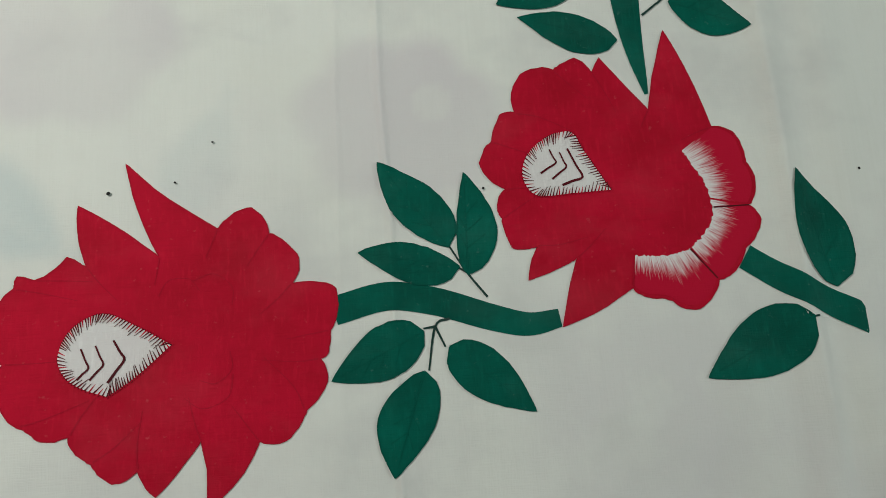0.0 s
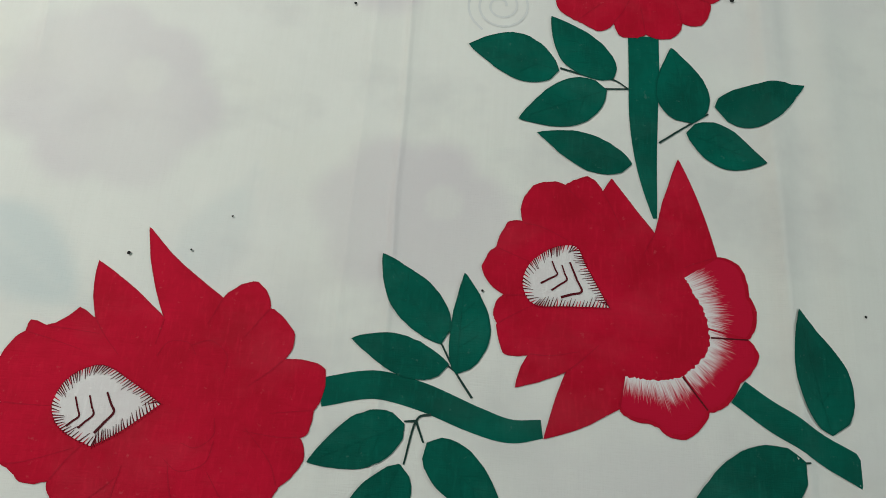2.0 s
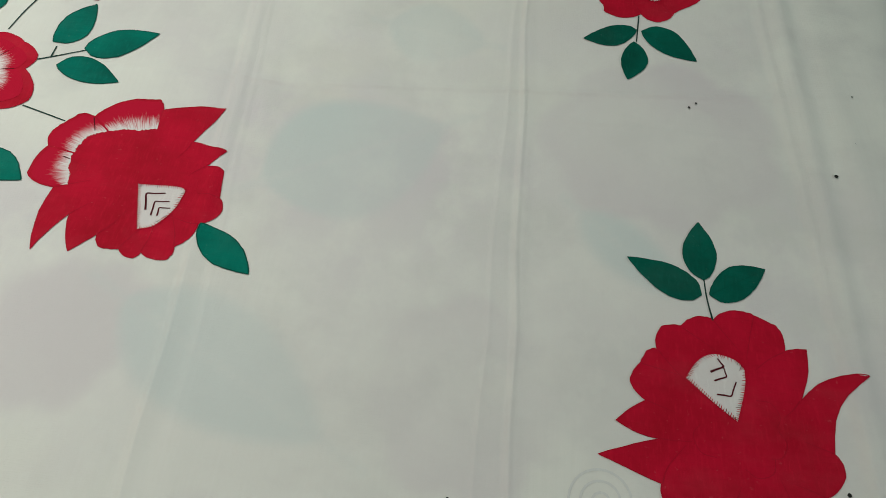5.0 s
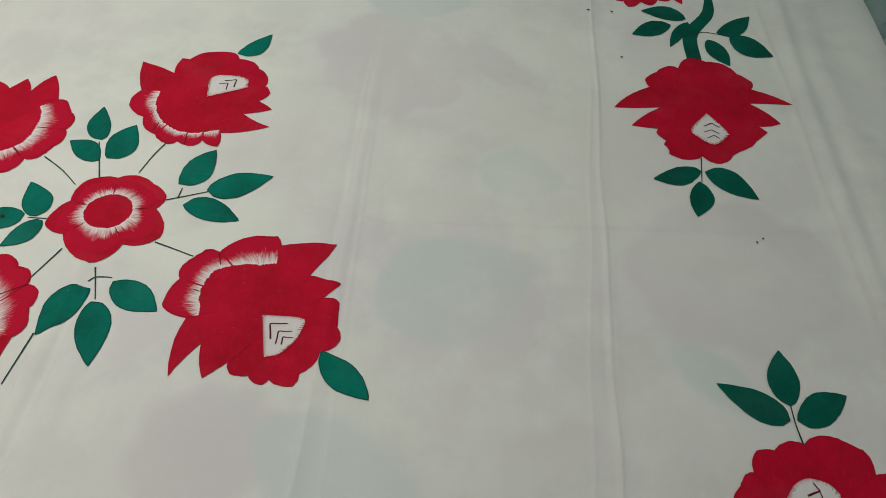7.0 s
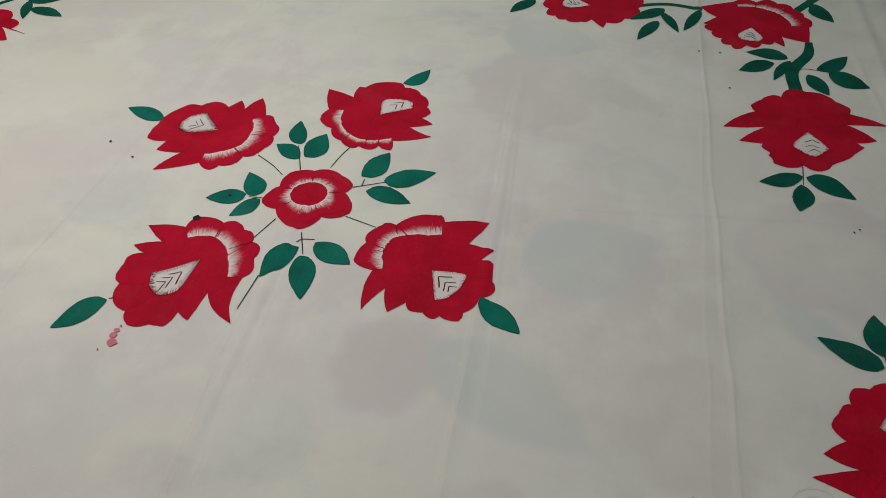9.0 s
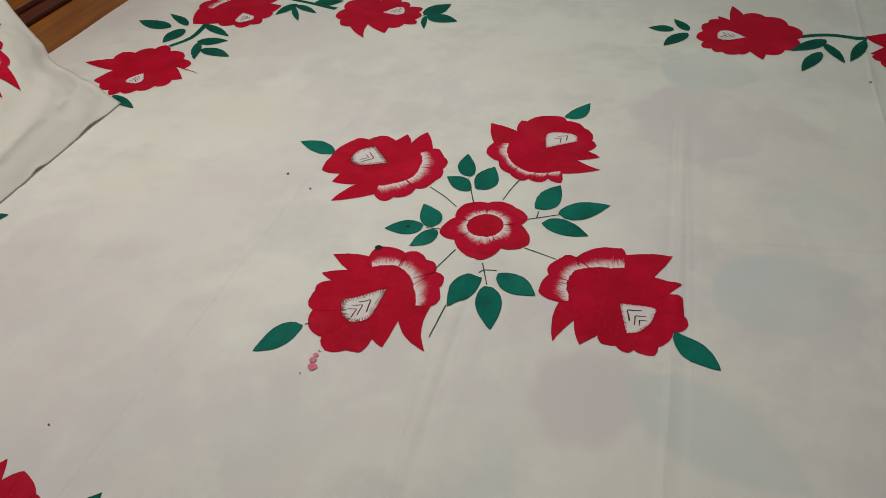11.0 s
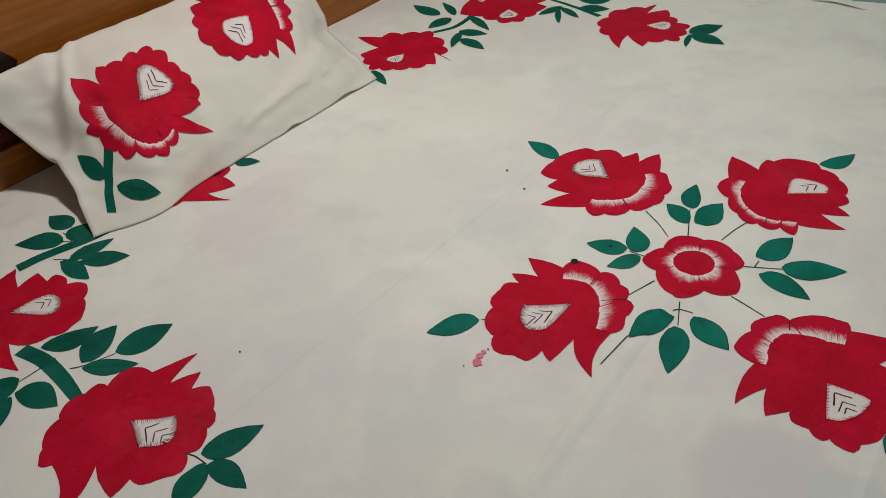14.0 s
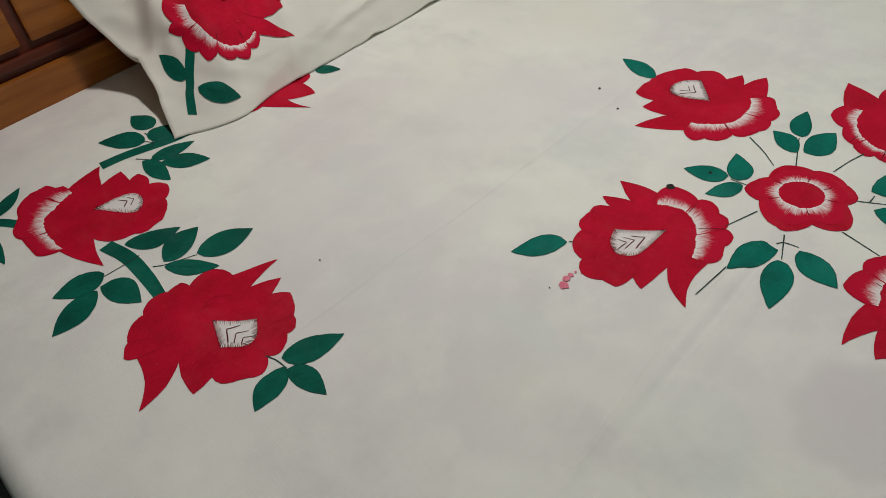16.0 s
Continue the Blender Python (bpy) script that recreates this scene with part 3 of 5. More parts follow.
def tidy(rim, least=0.0006):
    clean = [rim[0]]
    for p in rim[1:]:
        if (p - clean[-1]).length > least:
            clean.append(p)
    if (clean[-1] - clean[0]).length < least:
        clean.pop()
    return clean


def angle_of(p):
    return math.degrees(math.atan2(p.y, p.x))


def fringe_patch(body, put, inner, outer, surf, lift, shift):
    """White brush strokes that start on an inner arc and fade out towards the petals' rim."""
    rows, n = 10, len(inner)
    verts, faces, uvs = [], [], []
    for i, (p, q) in enumerate(zip(inner, outer)):
        for j in range(rows):
            verts.append(surf(put(p.lerp(q, j / (rows - 1))), lift))
            uvs.append((i * 0.035 + shift, j / (rows - 1)))
    for i in range(n - 1):
        for j in range(rows - 1):
            k = i * rows + j
            faces.append((k, k + 1, k + rows + 1, k + rows))
    me = mesh_of("fringe", verts, faces, FRINGE)
    layer = me.uv_layers.new(name="UVMap")
    for lp_ in me.loops:
        layer.data[lp_.index].uv = uvs[lp_.vertex_index]
    ob = tagged(new("fringe", me), "white brush strokes fading into the red petal")
    ob.parent = body
    return ob


def along(points):
    """The angle and reach of each point of a line round the middle, in order of angle."""
    a0 = angle_of(points[0])
    return sorted(((angle_of(p) - a0 + 40) % 360 - 40 + a0, p.length) for p in points)


def heart_shape(points):
    """A closed rim through the points, with corners at v and round at o."""
    m = len(points)
    out = []
    for i in range(m):
        kinds = [points[(i + k) % m][0] for k in (0, 1)]
        p0, p1, p2, p3 = [polar(*points[(i + k) % m][1:]) for k in (-1, 0, 1, 2)]
        t1 = (p2 - p1) if kinds[0] == "v" else (p2 - p0) / 2
        t2 = (p2 - p1) if kinds[1] == "v" else (p3 - p1) / 2
        for k in range(6):
            t = k / 6
            out.append((2 * t ** 3 - 3 * t * t + 1) * p1 + (t ** 3 - 2 * t * t + t) * t1 + (3 * t * t - 2 * t ** 3) * p2 + (t ** 3 - t * t) * t2)
    return out


def plain_heart(base, tip):
    """A drop with its round end at base and its point at tip, and three chevrons in it."""
    h0, hp = polar(*base), polar(*tip)
    d = hp - h0
    if d.length < 0.045:
        h0 = h0 - d.normalized() * (0.05 - d.length) * 0.6
        d = hp - h0
    s = Vector((-d.y, d.x))
    shape = [("v", 1, 0), ("o", 0.58, 0.30), ("o", 0.30, 0.40), ("o", 0.05, 0.24), ("o", 0.05, -0.24), ("o", 0.30, -0.40), ("o", 0.58, -0.30)]
    pts = [h0 + d * u + s * v for _, u, v in shape]
    heart = [(k[0], angle_of(p), p.length) for k, p in zip(shape, pts)]
    marks = []
    for u, g in ((0.24, 0.20), (0.38, 0.20), (0.53, 0.15)):
        line = [h0 + d * (u - 0.05) + s * g, h0 + d * (u + 0.09), h0 + d * (u - 0.07) - s * g]
        marks.append([(angle_of(p), p.length) for p in line])
    return heart, marks


def rose(parent, at, heading, petals, drop=None, surf=on_sheet, lift=0.00055, heart=None, chevrons=(), band=None, seams=()):
    rng = random.Random(round(at[0] * 977 + at[1] * 131))
    put = put_on(at, heading)
    rim, brushed, gaps = outline(petals, rng)
    fuzz = [put(p + Vector((rng.uniform(-1, 1), rng.uniform(-1, 1))) * 0.00035) for p in tidy(rim)]
    body = lay("rose", fuzz, RED, parent, surf, lift, label="crimson hand-painted rose with scalloped and pointed petals" + (" and a white-brushed rim" if brushed else ""))
    strokes("edge_line", [(fuzz + [fuzz[0]], 0.0009, 0.0009)], PETAL_LINE, body, surf, lift + 0.0001)

    # the white-brushed rim petals, each pair a piece of its own, with a dark line between
    whole = sum(q.length for e in brushed for q in e) / max(1, sum(len(e) for e in brushed))
    for k in range(0, len(brushed), 2):
        edge = [p for e in brushed[k:k + 2] for p in e]
        a = angle_of(edge[0])
        b = a + (angle_of(edge[-1]) - a) % 360
        rim_keys = along(edge)
        in_keys = along([polar(*p) for p in band]) if band else [(a, 0.66 * whole), (b, 0.66 * whole)]
        turn = 360 * round((a - in_keys[0][0]) / 360)
        ra, rr = [q[0] for q in rim_keys], [q[1] for q in rim_keys]
        ia, ir = [q[0] + turn for q in in_keys], [q[1] for q in in_keys]
        if b < ia[0] - 20:
            ia = [q - 360 for q in ia]
        inner, outer = [], []
        for i in range(30):
            ang = a + 0.7 + (b - a - 1.4) * i / 29
            far = float(np.interp(ang, ra, rr)) * 0.97
            near = min(far * 0.92, float(np.interp(ang, ia, ir)))
            inner.append(polar(ang, near * (1 + rng.uniform(-0.015, 0.015))))
            outer.append(polar(ang, far))
        fringe_patch(body, put, inner, outer, surf, lift + 0.00025, a * 0.013)
        if k and not seams:
            far = edge[0].length
            strokes("petal_line", [(curve([put(polar(a, 0.66 * far)), put(polar(a - 1, 0.72 * far)), put(polar(a, 0.80 * far))], 4), 0.0009, 0.0006)], LINE, body, surf, lift + 0.00050)
    for p, q in seams:
        strokes("petal_line", [([put(polar(*p)), put(polar(*q))], 0.0013, 0.0009)], LINE, body, surf, lift + 0.00050)

    # faint darker lines between the petals
    lines = []
    for q in gaps:
        a, far = angle_of(q), q.length
        sway = rng.uniform(-16, 16)
        lines.append((curve([put(polar(a, far * 0.985)), put(polar(a + 0.4 * sway, far * 0.84)), put(polar(a + sway, far * rng.uniform(0.56, 0.72)))], 5), 0.0011, 0.0004))
    for k in range(0 if brushed else 4):
        a, far = rng.uniform(60, 300), rng.uniform(0.030, 0.040)
        lines.append((curve([put(polar(a, far)), put(polar(a + 14, far * 1.22)), put(polar(a + 34, far * 1.24)), put(polar(a + 50, far * 1.02))], 5), 0.0005, 0.0008))
    strokes("petal_line", lines, PETAL_LINE, body, surf, lift + 0.00022)

    # the white heart with its hatched edge and chevrons
    if heart is None:
        heart, chevrons = plain_heart(*(drop or ((0, 0.075), (0, 0.015))))
    loop = heart_shape(heart)
    mid = sum(loop, Vector((0, 0))) / len(loop)
    core = lay("heart", tidy([put(p) for p in loop], 0.0004), WHITE, body, surf, lift + 0.00040, True, "white heart with dark hatching and chevrons")
    ring, size = [], max((p - mid).length for p in loop)
    for p, q in zip(loop, loop[1:] + loop[:1]):
        m = max(1, round((q - p).length / 0.0021))
        ring += [p.lerp(q, k / m) for k in range(m)]
    hatch, teeth, bold = [], [], size > 0.040
    for i, p in enumerate(ring):
        d = ring[(i + 2) % len(ring)] - ring[i - 2]
        inward = Vector((-d.y, d.x)).normalized()
        if inward.dot(mid - p) < 0:
            inward = -inward
        n = (min(0.0062, 0.15 * size) if bold else 0.10 * size) * rng.uniform(0.7, 1.25)
        slant = d.normalized() * n * rng.uniform(0.3, 0.55)
        teeth.append(([put(p - inward * 0.0010), put(p + inward * n * 0.75 + slant * 0.75)], 0.0012, 0.0002))
        if rng.random() < (0.8 if bold else 0.15):
            hatch.append(([put(p - inward * 0.0003), put(p + inward * n + slant)], 0.0008 if bold else 0.0005, 0.0003))
    strokes("brushed_edge", teeth, RED, core, surf, lift + 0.00065)
    strokes("hatching", hatch, LINE, core, surf, lift + 0.00075)
    for k, mark in enumerate(chevrons):
        a, tip, b = [polar(*p) for p in mark]
        wide = 0.0019 if k == 0 else 0.0015
        strokes("chevron", [(curve([put(a), put(a.lerp(tip, 0.6)), put(tip), put(tip.lerp(b, 0.5)), put(b)], 4), wide * 0.7, wide)], LINE, core, surf, lift + 0.00075)
    return body


def leaf(parent, base, tip, width, mat=None, surf=on_sheet, lift=0.00068):
    """A leaf from its stalk to its tip; width: in its length, or for each side where and how far it swells."""
    b, t = Vector(base), Vector(tip)
    d = t - b
    s = Vector((-d.y, d.x))
    rng = random.Random(round(base[0] * 1303 + base[1] * 733))
    bend = rng.uniform(-0.03, 0.03) if isinstance(width, float) else 0.0
    lift += rng.uniform(0, 0.00015)
    if isinstance(width, float):
        width = ((0.42, rng.uniform(0.46, 0.54) * width), (0.42, rng.uniform(0.46, 0.54) * width))
    (lu, l), (ru, r) = width

    def mid(u):
        return b + d * u + s * bend * math.sin(math.pi * u)

    def swell(u, peak=0.42):
        return max(0.0, math.sin(math.pi * u ** (math.log(0.5) / math.log(peak)))) ** (0.74 if u < peak else 0.95)

    n = 15
    up = [mid(k / n) + s * l * swell(k / n, lu) for k in range(n)]
    down = [mid(k / n) - s * r * swell(k / n, ru) for k in range(n, 0, -1)]
    rim = [p + Vector((rng.uniform(-1, 1), rng.uniform(-1, 1))) * 0.0003 for p in up + down[:]]
    ob = lay("leaf", rim, mat or GREEN, parent, surf, lift, True, "green hand-painted pointed leaf")
    strokes("edge_line", [(rim + [rim[0]], 0.0011, 0.0011)], VEIN, ob, surf, lift + 0.0001)
    lines = [(curve([mid(0.04), mid(0.4), mid(0.9)], 5), 0.0009, 0.0004)]
    for u in (0.25, 0.42, 0.58):
        for side, w in ((1, l), (-1, r)):
            lines.append(([mid(u), mid(u + 0.14) + s * side * w * 0.62 * swell(u + 0.14)], 0.0005, 0.0003))
    if mat is None:
        strokes("vein", lines, FINE_VEIN, ob, surf, lift + 0.00022)
    return ob


def stem(parent, pts, w0, w1, surf=on_sheet, lift=0.00042):
    line = curve(pts, 8)
    n = len(line)
    left, right = [], []
    for i, p in enumerate(line):
        d = (line[min(i + 1, n - 1)] - line[max(i - 1, 0)]).normalized()
        w = (w0 + (w1 - w0) * (i / (n - 1)) ** 3) / 2
        s = Vector((-d.y, d.x)) * w
        left.append(p + s)
        right.append(p - s)
    return lay("stem", left + right[::-1], GREEN, parent, surf, lift, True, "thick green painted stem")


def stalk(parent, pts, surf=on_sheet, lift=0.0007):
    return strokes("stalk", [(curve(pts, 6), 0.0017, 0.0012)], STALK, parent, surf, lift, "thin dark leaf stalk")


def spot(parent, at, r, mat=None, surf=on_sheet, lift=0.0014):
    rng = random.Random(round(at[0] * 4001 + at[1] * 917))
    r *= 0.78 if mat is None else 1.0
    rim = [Vector(at) + polar(k * 30, r * rng.uniform(0.8, 1.15)) for k in range(12)]
    return lay("paint_spot", rim, mat or INK, parent, surf, lift, 0, "small dark paint spot" if mat is None else "thin washed-out paint stain")


def centre_flower(at, petals):
    """A round flower of six uneven petals with a white-brushed ring."""
    rng = random.Random(6)
    put = put_on(at, 0)
    rim, _, gaps = outline(petals, rng)
    fuzz = [put(p + Vector((rng.uniform(-1, 1), rng.uniform(-1, 1))) * 0.0003) for p in tidy(rim)]
    body = lay("rose", fuzz, RED, sheet, on_sheet, 0.0007, True, "round crimson painted flower with a white-brushed ring")
    strokes("edge_line", [(fuzz + [fuzz[0]], 0.0009, 0.0009)], PETAL_LINE, body, on_sheet, 0.0008)
    turns = sorted(angle_of(q) % 360 for q in gaps)
    reach = sorted((angle_of(p) % 360, p.length) for p in rim)
    ra, rr = [q[0] for q in reach], [q[1] for q in reach]
    for k, a in enumerate(turns):
        b = turns[(k + 1) % len(turns)] + (360 if k + 1 == len(turns) else 0)
        inner, outer = [], []
        for i in range(16):
            ang = a + 0.8 + (b - a - 1.6) * i / 15
            far = float(np.interp(ang % 360, ra, rr, period=360))
            inner.append(polar(ang, 0.0265 + rng.uniform(-0.0006, 0.0006)))
            outer.append(polar(ang, 0.84 * far))
        fringe_patch(body, put, inner, outer, on_sheet, 0.0010, k * 0.37)
        strokes("petal_line", [([put(polar(a, 0.029)), put(polar(a, 0.041))], 0.0010, 0.0006)], LINE, body, on_sheet, 0.0012)
    return body


def paint_sheet():
    centre_flower((-0.549, 0.769), [("o", -155, 0.0662), ("n", -132, 0.0524), ("o", -83, 0.0745), ("n", -53, 0.0564), ("o", -23, 0.0748), ("n", 13, 0.0514), ("o", 32, 0.0638), ("n", 55, 0.0596), ("o", 78, 0.0614), ("n", 100, 0.0538), ("o", 134, 0.0615), ("n", 169, 0.0479)])
    rose(sheet, (-0.118, 0.079), -176, [("v", -57, 0.1134), ("n", -42, 0.079), ("o", -41, 0.0928), ("n", -28, 0.1026), ("o", -27, 0.114), ("n", -23, 0.1129), ("o", -10, 0.121), ("n", 2, 0.112), ("o", 12, 0.119), ("n", 23, 0.1131), ("o", 29, 0.1076), ("n", 36, 0.0915), ("o", 43, 0.0955), ("n", 50, 0.0946), ("o", 60, 0.0988), ("n", 67, 0.087), ("v", 76, 0.1006), ("n", 95, 0.0679), ("v", 93, 0.1108), ("n", 120, 0.0843), ("o", 130, 0.0955), ("n", 142, 0.0929), ("o", 155, 0.0975), ("n", 163, 0.0893), ("o", 167, 0.094), ("n", 175, 0.094), ("o", -169, 0.1026), ("n", -160, 0.0766), ("o", -149, 0.0899), ("n", -134, 0.0866), ("o", -122, 0.0953), ("n", -111, 0.0743), ("v", -76, 0.1243, 0.035), ("n", -77, 0.0563)],
         heart=[("v", 28, 0.0094), ("o", -19, 0.0301), ("o", -23, 0.0541), ("o", -11, 0.0706), ("o", 2, 0.0784), ("o", 12, 0.0769), ("o", 21, 0.0698), ("v", 33, 0.0592), ("o", 35, 0.0384)],
         chevrons=[[(-4, 0.044), (15, 0.0392), (26, 0.0542)], [(-1, 0.0551), (13, 0.0522), (19, 0.0632)], [(0, 0.0641), (12, 0.0614), (16, 0.0702)]])
    rose(sheet, (0.202, 0.483), 95, [("o", 10, 0.1036), ("n", 20, 0.098), ("o", 29, 0.1043), ("n", 40, 0.0912), ("o", 45, 0.0951), ("n", 53, 0.0935), ("o", 64, 0.0953), ("n", 73, 0.0786), ("v", 87, 0.102), ("n", 98, 0.0689), ("v", 101, 0.1216), ("n", 122, 0.0856), ("o", 132, 0.0948), ("n", 142, 0.0926), ("o", 153, 0.0919), ("n", 160, 0.0788), ("o", 167, 0.0898), ("n", 179, 0.0842), ("o", -168, 0.0898), ("n", -157, 0.0783), ("o", -148, 0.0872), ("n", -133, 0.0776), ("o", -116, 0.0845), ("n", -104, 0.075), ("v", -68, 0.1288, 0.13), ("n", -65, 0.0623), ("v", -45, 0.1037), ("n", -37, 0.0894), ("o", -28, 0.1089), ("n", -18, 0.1109), ("o", -12, 0.1118), ("n", 2, 0.0998)],
         heart=[("v", 41, 0.058), ("o", 23, 0.0644), ("o", 9, 0.0669), ("o", -6, 0.062), ("v", -15, 0.0549), ("o", -17, 0.0379), ("v", 13, 0.0063), ("o", 40, 0.0325)],
         chevrons=[[(7, 0.0624), (4, 0.0547), (18, 0.052)], [(4, 0.0536), (4, 0.0455), (19, 0.0439)], [(-6, 0.041), (5, 0.0284), (26, 0.0328)]])
    rose(sheet, (-0.953, 0.170), 7, [("o", 171, 0.103), ("n", 167, 0.0885), ("o", 149, 0.102), ("n", 130, 0.0807), ("v", 102, 0.1154), ("n", 106, 0.0609), ("v", 87, 0.0913), ("n", 77, 0.0674), ("v", 70, 0.0822), ("n", 67, 0.0864), ("o", 53, 0.0865), ("n", 41, 0.085), ("o", 29, 0.0908), ("n", 22, 0.0846), ("o", 5, 0.093), ("n", -2, 0.0833), ("o", -13, 0.0996), ("n", -21, 0.096), ("o", -36, 0.0904), ("n", -48, 0.0766), ("v", -58, 0.0981), ("n", -89, 0.0636), ("v", -82, 0.1327, 0.10), ("n", -117, 0.099), ("o", -121, 0.1137), ("n", -133, 0.1096), ("o", -145, 0.1126), ("n", -156, 0.105), ("o", -167, 0.1129), ("n", -179, 0.102)],
         heart=[("v", -170, 0.0136), ("o", 47, 0.0172), ("v", 43, 0.0419), ("o", 11, 0.0515), ("o", -8, 0.051), ("v", -42, 0.0366)],
         chevrons=[[(26, 0.0239), (-11, 0.013), (-27, 0.0329)], [(16, 0.0381), (-1, 0.0272), (-18, 0.0377)], [(9, 0.0478), (0, 0.0393), (-10, 0.045)]])
    rose(sheet, (0.151, 1.082), -92, [("o", -157, 0.0902), ("n", -140, 0.084), ("o", -124, 0.0844), ("n", -112, 0.0712), ("v", -76, 0.1196), ("n", -73, 0.0539), ("v", -56, 0.1127), ("n", -43, 0.0863), ("o", -38, 0.0965), ("n", -30, 0.0993), ("o", -29, 0.1077), ("n", -23, 0.1199), ("o", -15, 0.1215), ("n", -2, 0.1062), ("o", 7, 0.1175), ("n", 18, 0.1073), ("o", 30, 0.0984), ("n", 47, 0.094), ("v", 64, 0.0971), ("n", 67, 0.0828), ("v", 79, 0.1097), ("n", 103, 0.0714), ("v", 100, 0.1324), ("n", 123, 0.0919), ("o", 131, 0.1059), ("n", 144, 0.1034), ("o", 157, 0.1118), ("n", 170, 0.1053), ("o", -178, 0.109), ("n", -164, 0.0825)],
         heart=[("v", 31, 0.0184), ("o", 34, 0.0494), ("v", 32, 0.0672), ("o", 10, 0.0819), ("o", -5, 0.0706), ("o", -15, 0.0563)],
         chevrons=[[(3, 0.046), (20, 0.0398), (28, 0.0501)], [(2, 0.058), (13, 0.053), (21, 0.0614)], [(4, 0.0701), (13, 0.0641), (18, 0.0706)]])
    rose(sheet, (-1.374, 1.122), -75, [("o", 20, 0.100), ("o", 42, 0.106), ("v", 60, 0.113), ("n", 90, 0.067), ("v", 74, 0.129), ("o", 96, 0.097), ("o", 138, 0.090), ("o", 174, 0.105), ("o", -162, 0.097), ("o", -135, 0.113), ("v", -106, 0.151), ("n", -90, 0.068), ("v", -66, 0.101), ("o", -36, 0.103), ("o", -17, 0.113), ("o", -1, 0.104)], ((-6, 0.057), (15, 0.02)))
    rose(sheet, (-0.977, 1.457), 22, [("o", 28, 0.076), ("v", 63, 0.097), ("n", 88, 0.066), ("v", 81, 0.120), ("o", 107, 0.106), ("o", 132, 0.108), ("o", 176, 0.100), ("o", -153, 0.098), ("v", -107, 0.127), ("n", -116, 0.063), ("v", -86, 0.110), ("o", -65, 0.095), ("o", -46, 0.111), ("o", -26, 0.101), ("o", -2, 0.097)], ((-3, 0.058), (-26, 0.007)))
    rose(sheet, (-0.196, 1.458), -166, [("o", 0, 0.100), ("o", 25, 0.107), ("o", 40, 0.102), ("o", 53, 0.098), ("v", 71, 0.087), ("n", 78, 0.072), ("v", 90, 0.106), ("o", 110, 0.094), ("o", 138, 0.101), ("o", -178, 0.102), ("o", -139, 0.102), ("o", -110, 0.104), ("v", -90, 0.136), ("n", -74, 0.071), ("v", -67, 0.098), ("o", -53, 0.095), ("o", -36, 0.095)], ((-7, 0.06), (58, 0.015)))
    rose(sheet, (0.197, 0.168), 172, [("v", -72, 0.1004), ("n", -67, 0.091), ("o", -62, 0.1057), ("n", -52, 0.1048), ("o", -41, 0.1169), ("n", -27, 0.1026), ("o", -23, 0.1103), ("n", -12, 0.1088), ("o", -3, 0.114), ("n", 7, 0.095), ("o", 15, 0.1028), ("n", 19, 0.101), ("o", 31, 0.1022), ("n", 36, 0.0864), ("v", 45, 0.1058), ("n", 54, 0.07), ("v", 65, 0.1162), ("n", 89, 0.0738), ("f", 99, 0.081), ("n", 109, 0.0857), ("f", 119, 0.0966), ("n", 134, 0.0874), ("f", 143, 0.0912), ("n", 155, 0.089), ("f", 169, 0.0939), ("n", 176, 0.0837), ("f", -172, 0.089), ("n", -162, 0.0853), ("f", -148, 0.0877), ("n", -137, 0.0755), ("v", -98, 0.1247), ("n", -97, 0.0599)],
         heart=[("v", 14, 0.0191), ("o", -30, 0.0456), ("o", -36, 0.0608), ("o", -25, 0.0729), ("o", -11, 0.0816), ("o", 1, 0.0826), ("o", 11, 0.0731), ("o", 12, 0.0481)],
         chevrons=[[(-24, 0.0566), (-4, 0.0398), (5, 0.0541)], [(-19, 0.0604), (-10, 0.0525), (1, 0.0614)], [(-18, 0.068), (-11, 0.0604), (-2, 0.07)]],
         band=[(99, 0.051), (133, 0.0574), (161, 0.0595), (-178, 0.0533), (-154, 0.0452)], seams=[[(170, 0.0579), (176, 0.0837)], [(133, 0.0582), (134, 0.086)]])
    rose(sheet, (-0.641, 0.585), -141, [("n", -77, 0.0848), ("v", -60, 0.1079), ("n", -58, 0.0844), ("o", -48, 0.0982), ("n", -42, 0.0951), ("o", -29, 0.0965), ("n", -19, 0.0873), ("o", -1, 0.0954), ("n", 15, 0.0874), ("o", 28, 0.0981), ("n", 42, 0.0852), ("o", 54, 0.0841), ("n", 62, 0.0602), ("v", 74, 0.0748), ("n", 107, 0.0397), ("v", 103, 0.1032, -0.10), ("n", 150, 0.0658), ("f", 162, 0.0782), ("n", 176, 0.081), ("f", -172, 0.0941), ("n", -164, 0.0899), ("f", -154, 0.1025), ("n", -147, 0.0999), ("f", -136, 0.1099), ("n", -128, 0.103), ("f", -108, 0.1165), ("n", -99, 0.099), ("v", -77, 0.1282)],
         heart=[("v", -125, 0.0311), ("o", -53, 0.033), ("v", -34, 0.0522), ("o", -9, 0.0506), ("o", 16, 0.0466), ("o", 34, 0.0335), ("o", 40, 0.0163)],
         chevrons=[[(-33, 0.0292), (-54, 0.0155), (17, 0.0216)], [(-22, 0.0367), (-21, 0.0231), (11, 0.0341)], [(-14, 0.042), (-8, 0.0314), (9, 0.0418)]],
         band=[(164, 0.0466), (-170, 0.0503), (-147, 0.0629), (-124, 0.0762), (-103, 0.0765)], seams=[[(-130, 0.075), (-130, 0.095)], [(-155, 0.0613), (-164, 0.0899)]])
